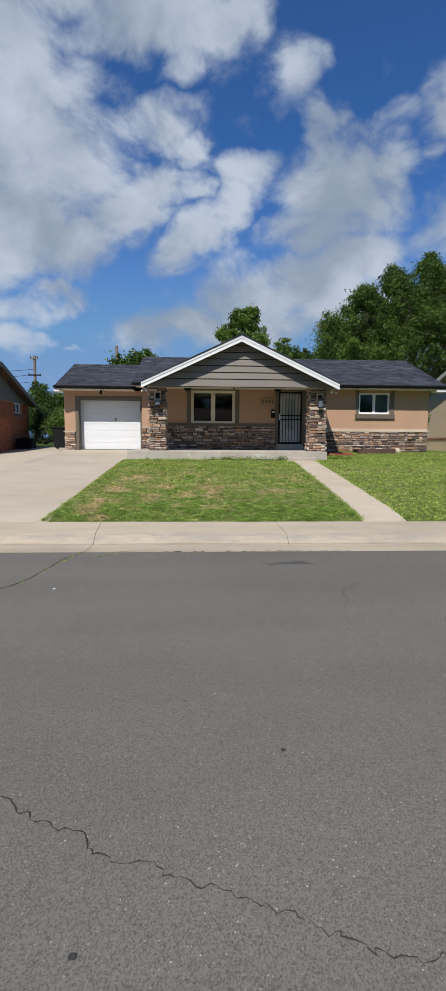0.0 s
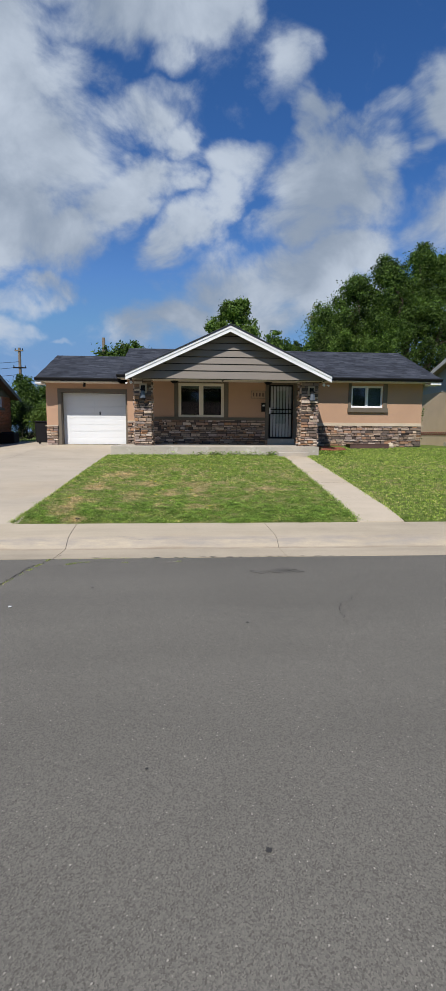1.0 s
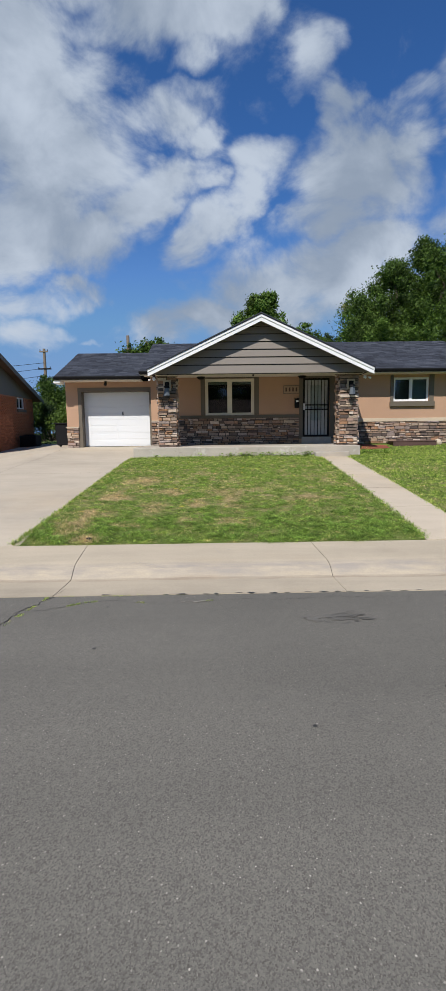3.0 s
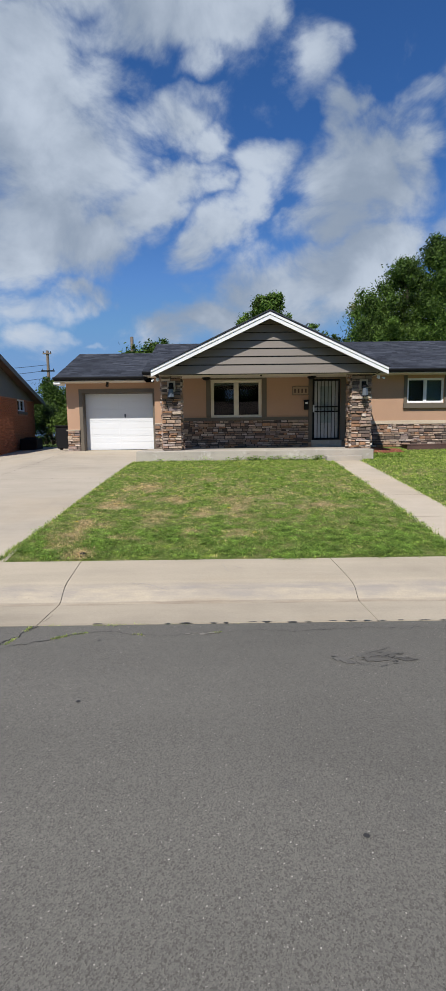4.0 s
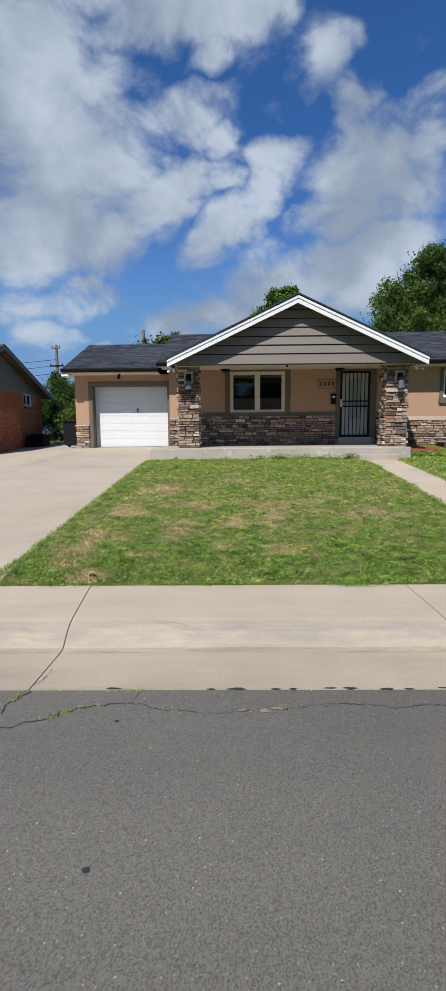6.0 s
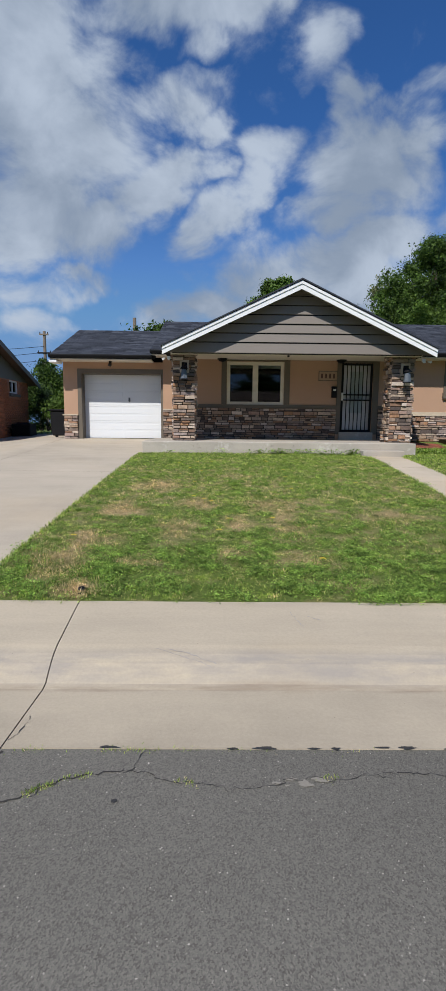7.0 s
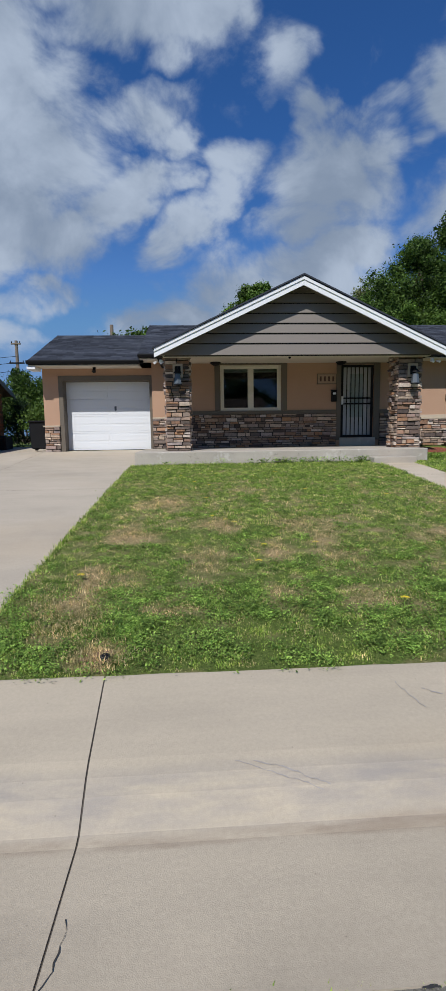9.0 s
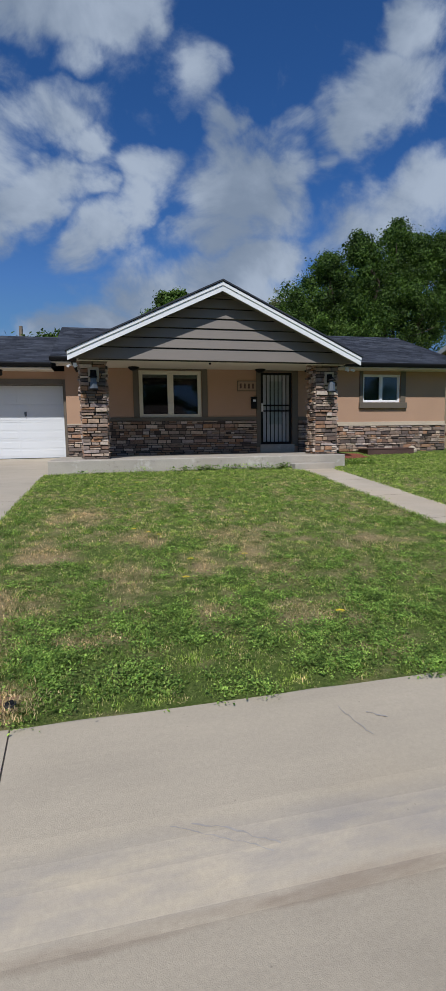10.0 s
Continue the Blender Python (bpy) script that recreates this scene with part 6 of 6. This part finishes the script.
part("plate", boxes(((1.365, -0.018, 1.14), (1.425, -0.006, 1.26)), bevel=0.006), M_STEEL, handle)
bm = bmesh.new()
tube(bm, (1.395, -0.035, 1.12), (1.395, -0.035, 1.25), 0.012, 0.012, 8)
part("grip", bm, M_STEEL, handle)

# bed beside the porch: mulch, well cover, pale stone
blot("mulch_bed", 9.95, -1.35, 0.72, 0.75, 51, M_MULCH, 0.035, "red bark mulch bed beside the porch", "mulch", rough=0.25)
well = thing("well_cover", (11.7, -0.85, -0.05), "rusty dark plate over a basement window well", "well cover")
part("plate", boxes(((10.95, -1.25, 0.06), (12.50, -0.54, 0.095)), bevel=0.01), M_RUST, well)
for x in (11.0, 12.40):
    part("foot", boxes(((x, -1.2, -0.1), (x + 0.05, -0.60, 0.059))), M_RUST, well)
part("skirt", boxes(((10.97, -1.235, -0.1), (12.48, -1.21, 0.058))), M_RUST, well)
pale = bmesh.new()
bmesh.ops.create_icosphere(pale, subdivisions=2, radius=0.13)
for v in pale.verts:
    v.co *= 1 + 0.25 * noise.noise(v.co * 7)
    v.co += Vector((12.75, -0.75, 0.02))
tagged(part("garden_stone", pale, M_LEDGE), "pale rounded stone beside the well cover", "stone")

# blinds and shades inside the windows; the dark sheet is added to darken its pane
part("roller_blind", boxes(((4.52, MY + 0.12, 2.16), (5.27, MY + 0.13, 2.30)), ((5.36, MY + 0.12, 2.16), (6.12, MY + 0.13, 2.30))), M_CURTAIN, house, "pale rolled blind")
part("window_blind", boxes(((11.86, MY + 0.13, 1.52), (12.44, MY + 0.14, 2.30))), M_CURTAIN, house, "teal grey blind")
part("window_blind", boxes(((11.23, MY + 0.13, 1.52), (11.80, MY + 0.14, 2.30))), M_PANEDARK, house, "dark grey sheet added to darken the left pane")


# ---------------------------------------------------------------- far side of the street, seen only in the panes
sheet("far_pavement", [(-60, -28.6), (60, -28.6), (60, -26.95), (-60, -26.95)], 0.02, M_WALK, thick=0.1, label="pale concrete pavement across the street", category="pavement")
far = next_house("far_house", 11.0, 1, -41.0, 4.6, 2.5, 4.1, -1.0, M_TANWALL, M_GREYGABLE, M_BROWNROOF, M_WHITE, "plain tan house across the street", (-41.6, -40.4, 0.3, 1.5), -3.0)
for k, (x, y) in enumerate(((-12.0, -37.0), (-4.5, -50.0), (3.0, -49.0), (9.5, -50.0), (15.5, -38.0), (22.0, -40.0), (29.0, -41.0), (36.0, -43.0))):
    tree((x, y, -1.0), [(x - 1.6, y, 4.0, 2.4, 2.2), (x + 1.6, y + 0.6, 4.4, 2.4, 2.2), (x, y, 6.0, 2.2, 2.0)], 7000, 0.4, 60 + k, M_LEAF_DEEP, "leafy street tree across the road", 0.25, (0.6, 1.1), 12)


# ---------------------------------------------------------------- sign on the side lawn, step of the tan house, litter
def yard_sign(x, y):
    z0 = ground_z(y) + 0.01
    a = thing("yard_sign", (x + 0.3, y, z0), "white folding yard sign on black legs", "sign")
    for dy, lean in ((0.0, 0.16), (0.46, -0.16)):
        for dx in (0.0, 0.58):
            bm = bmesh.new()
            tube(bm, (x + dx, y + dy, z0 - 0.02), (x + dx + (0.05 if dx == 0 else -0.05), y + dy + lean * 1.3, z0 + 0.95), 0.016, 0.016, 8)
            part("leg", bm, M_BLACK, a)
        bm = bmesh.new()
        lo, hi = 0.16, 0.93
        pts = [(x + 0.035, lo), (x + 0.545, lo), (x + 0.51, hi), (x + 0.07, hi)]
        front = [bm.verts.new((px, y + dy + lean * 1.3 * pz / 0.95 - 0.02 * (1 if dy == 0 else -1), z0 + pz)) for px, pz in pts]
        rear = [bm.verts.new((v.co.x, v.co.y + 0.012 * (1 if dy == 0 else -1), v.co.z)) for v in front]
        bm.faces.new(front), bm.faces.new(rear[::-1])
        for i in range(4):
            bm.faces.new((front[i], rear[i], rear[(i + 1) % 4], front[(i + 1) % 4]))
        part("panel", bm, M_WHITE, a)


yard_sign(10.45, -9.98)
tagged(part("garden_step", boxes(((16.2, 0.6, -0.05), (17.45, 1.7, 0.14)), bevel=0.02), M_SLAB), "low grey concrete step beside the tan house", "step")
bit = bmesh.new()
bmesh.ops.create_icosphere(bit, subdivisions=1, radius=0.014)
for v in bit.verts:
    v.co = Vector((v.co.x * 1.3, v.co.y, v.co.z * 0.4)) + Vector((3.277, -15.412, ground_z(-15.412) + 0.007))
tagged(part("litter", bit, M_WHITE), "small white scrap of litter on the road", "litter")

# low weeds against the porch slab
def slab_weeds():
    rng = random.Random(91)
    out = []
    for _ in range(46):
        cx = rng.choice((rng.uniform(2.6, 7.7), rng.uniform(5.2, 7.7), rng.uniform(9.3, 10.2)))
        cy = -3.35 if cx < 9 else -3.0
        r = rng.uniform(0.03, 0.10)
        for _ in range(int(700 * r)):
            out.append((cx + rng.gauss(0, r), cy - abs(rng.gauss(0, 0.03)), ground_z(cy) + rng.uniform(0.0, 1.5 * r), 0))
    return out


broadleaf("slab_weeds", slab_weeds(), 0.034, 92, "dark green weeds along the porch slab")
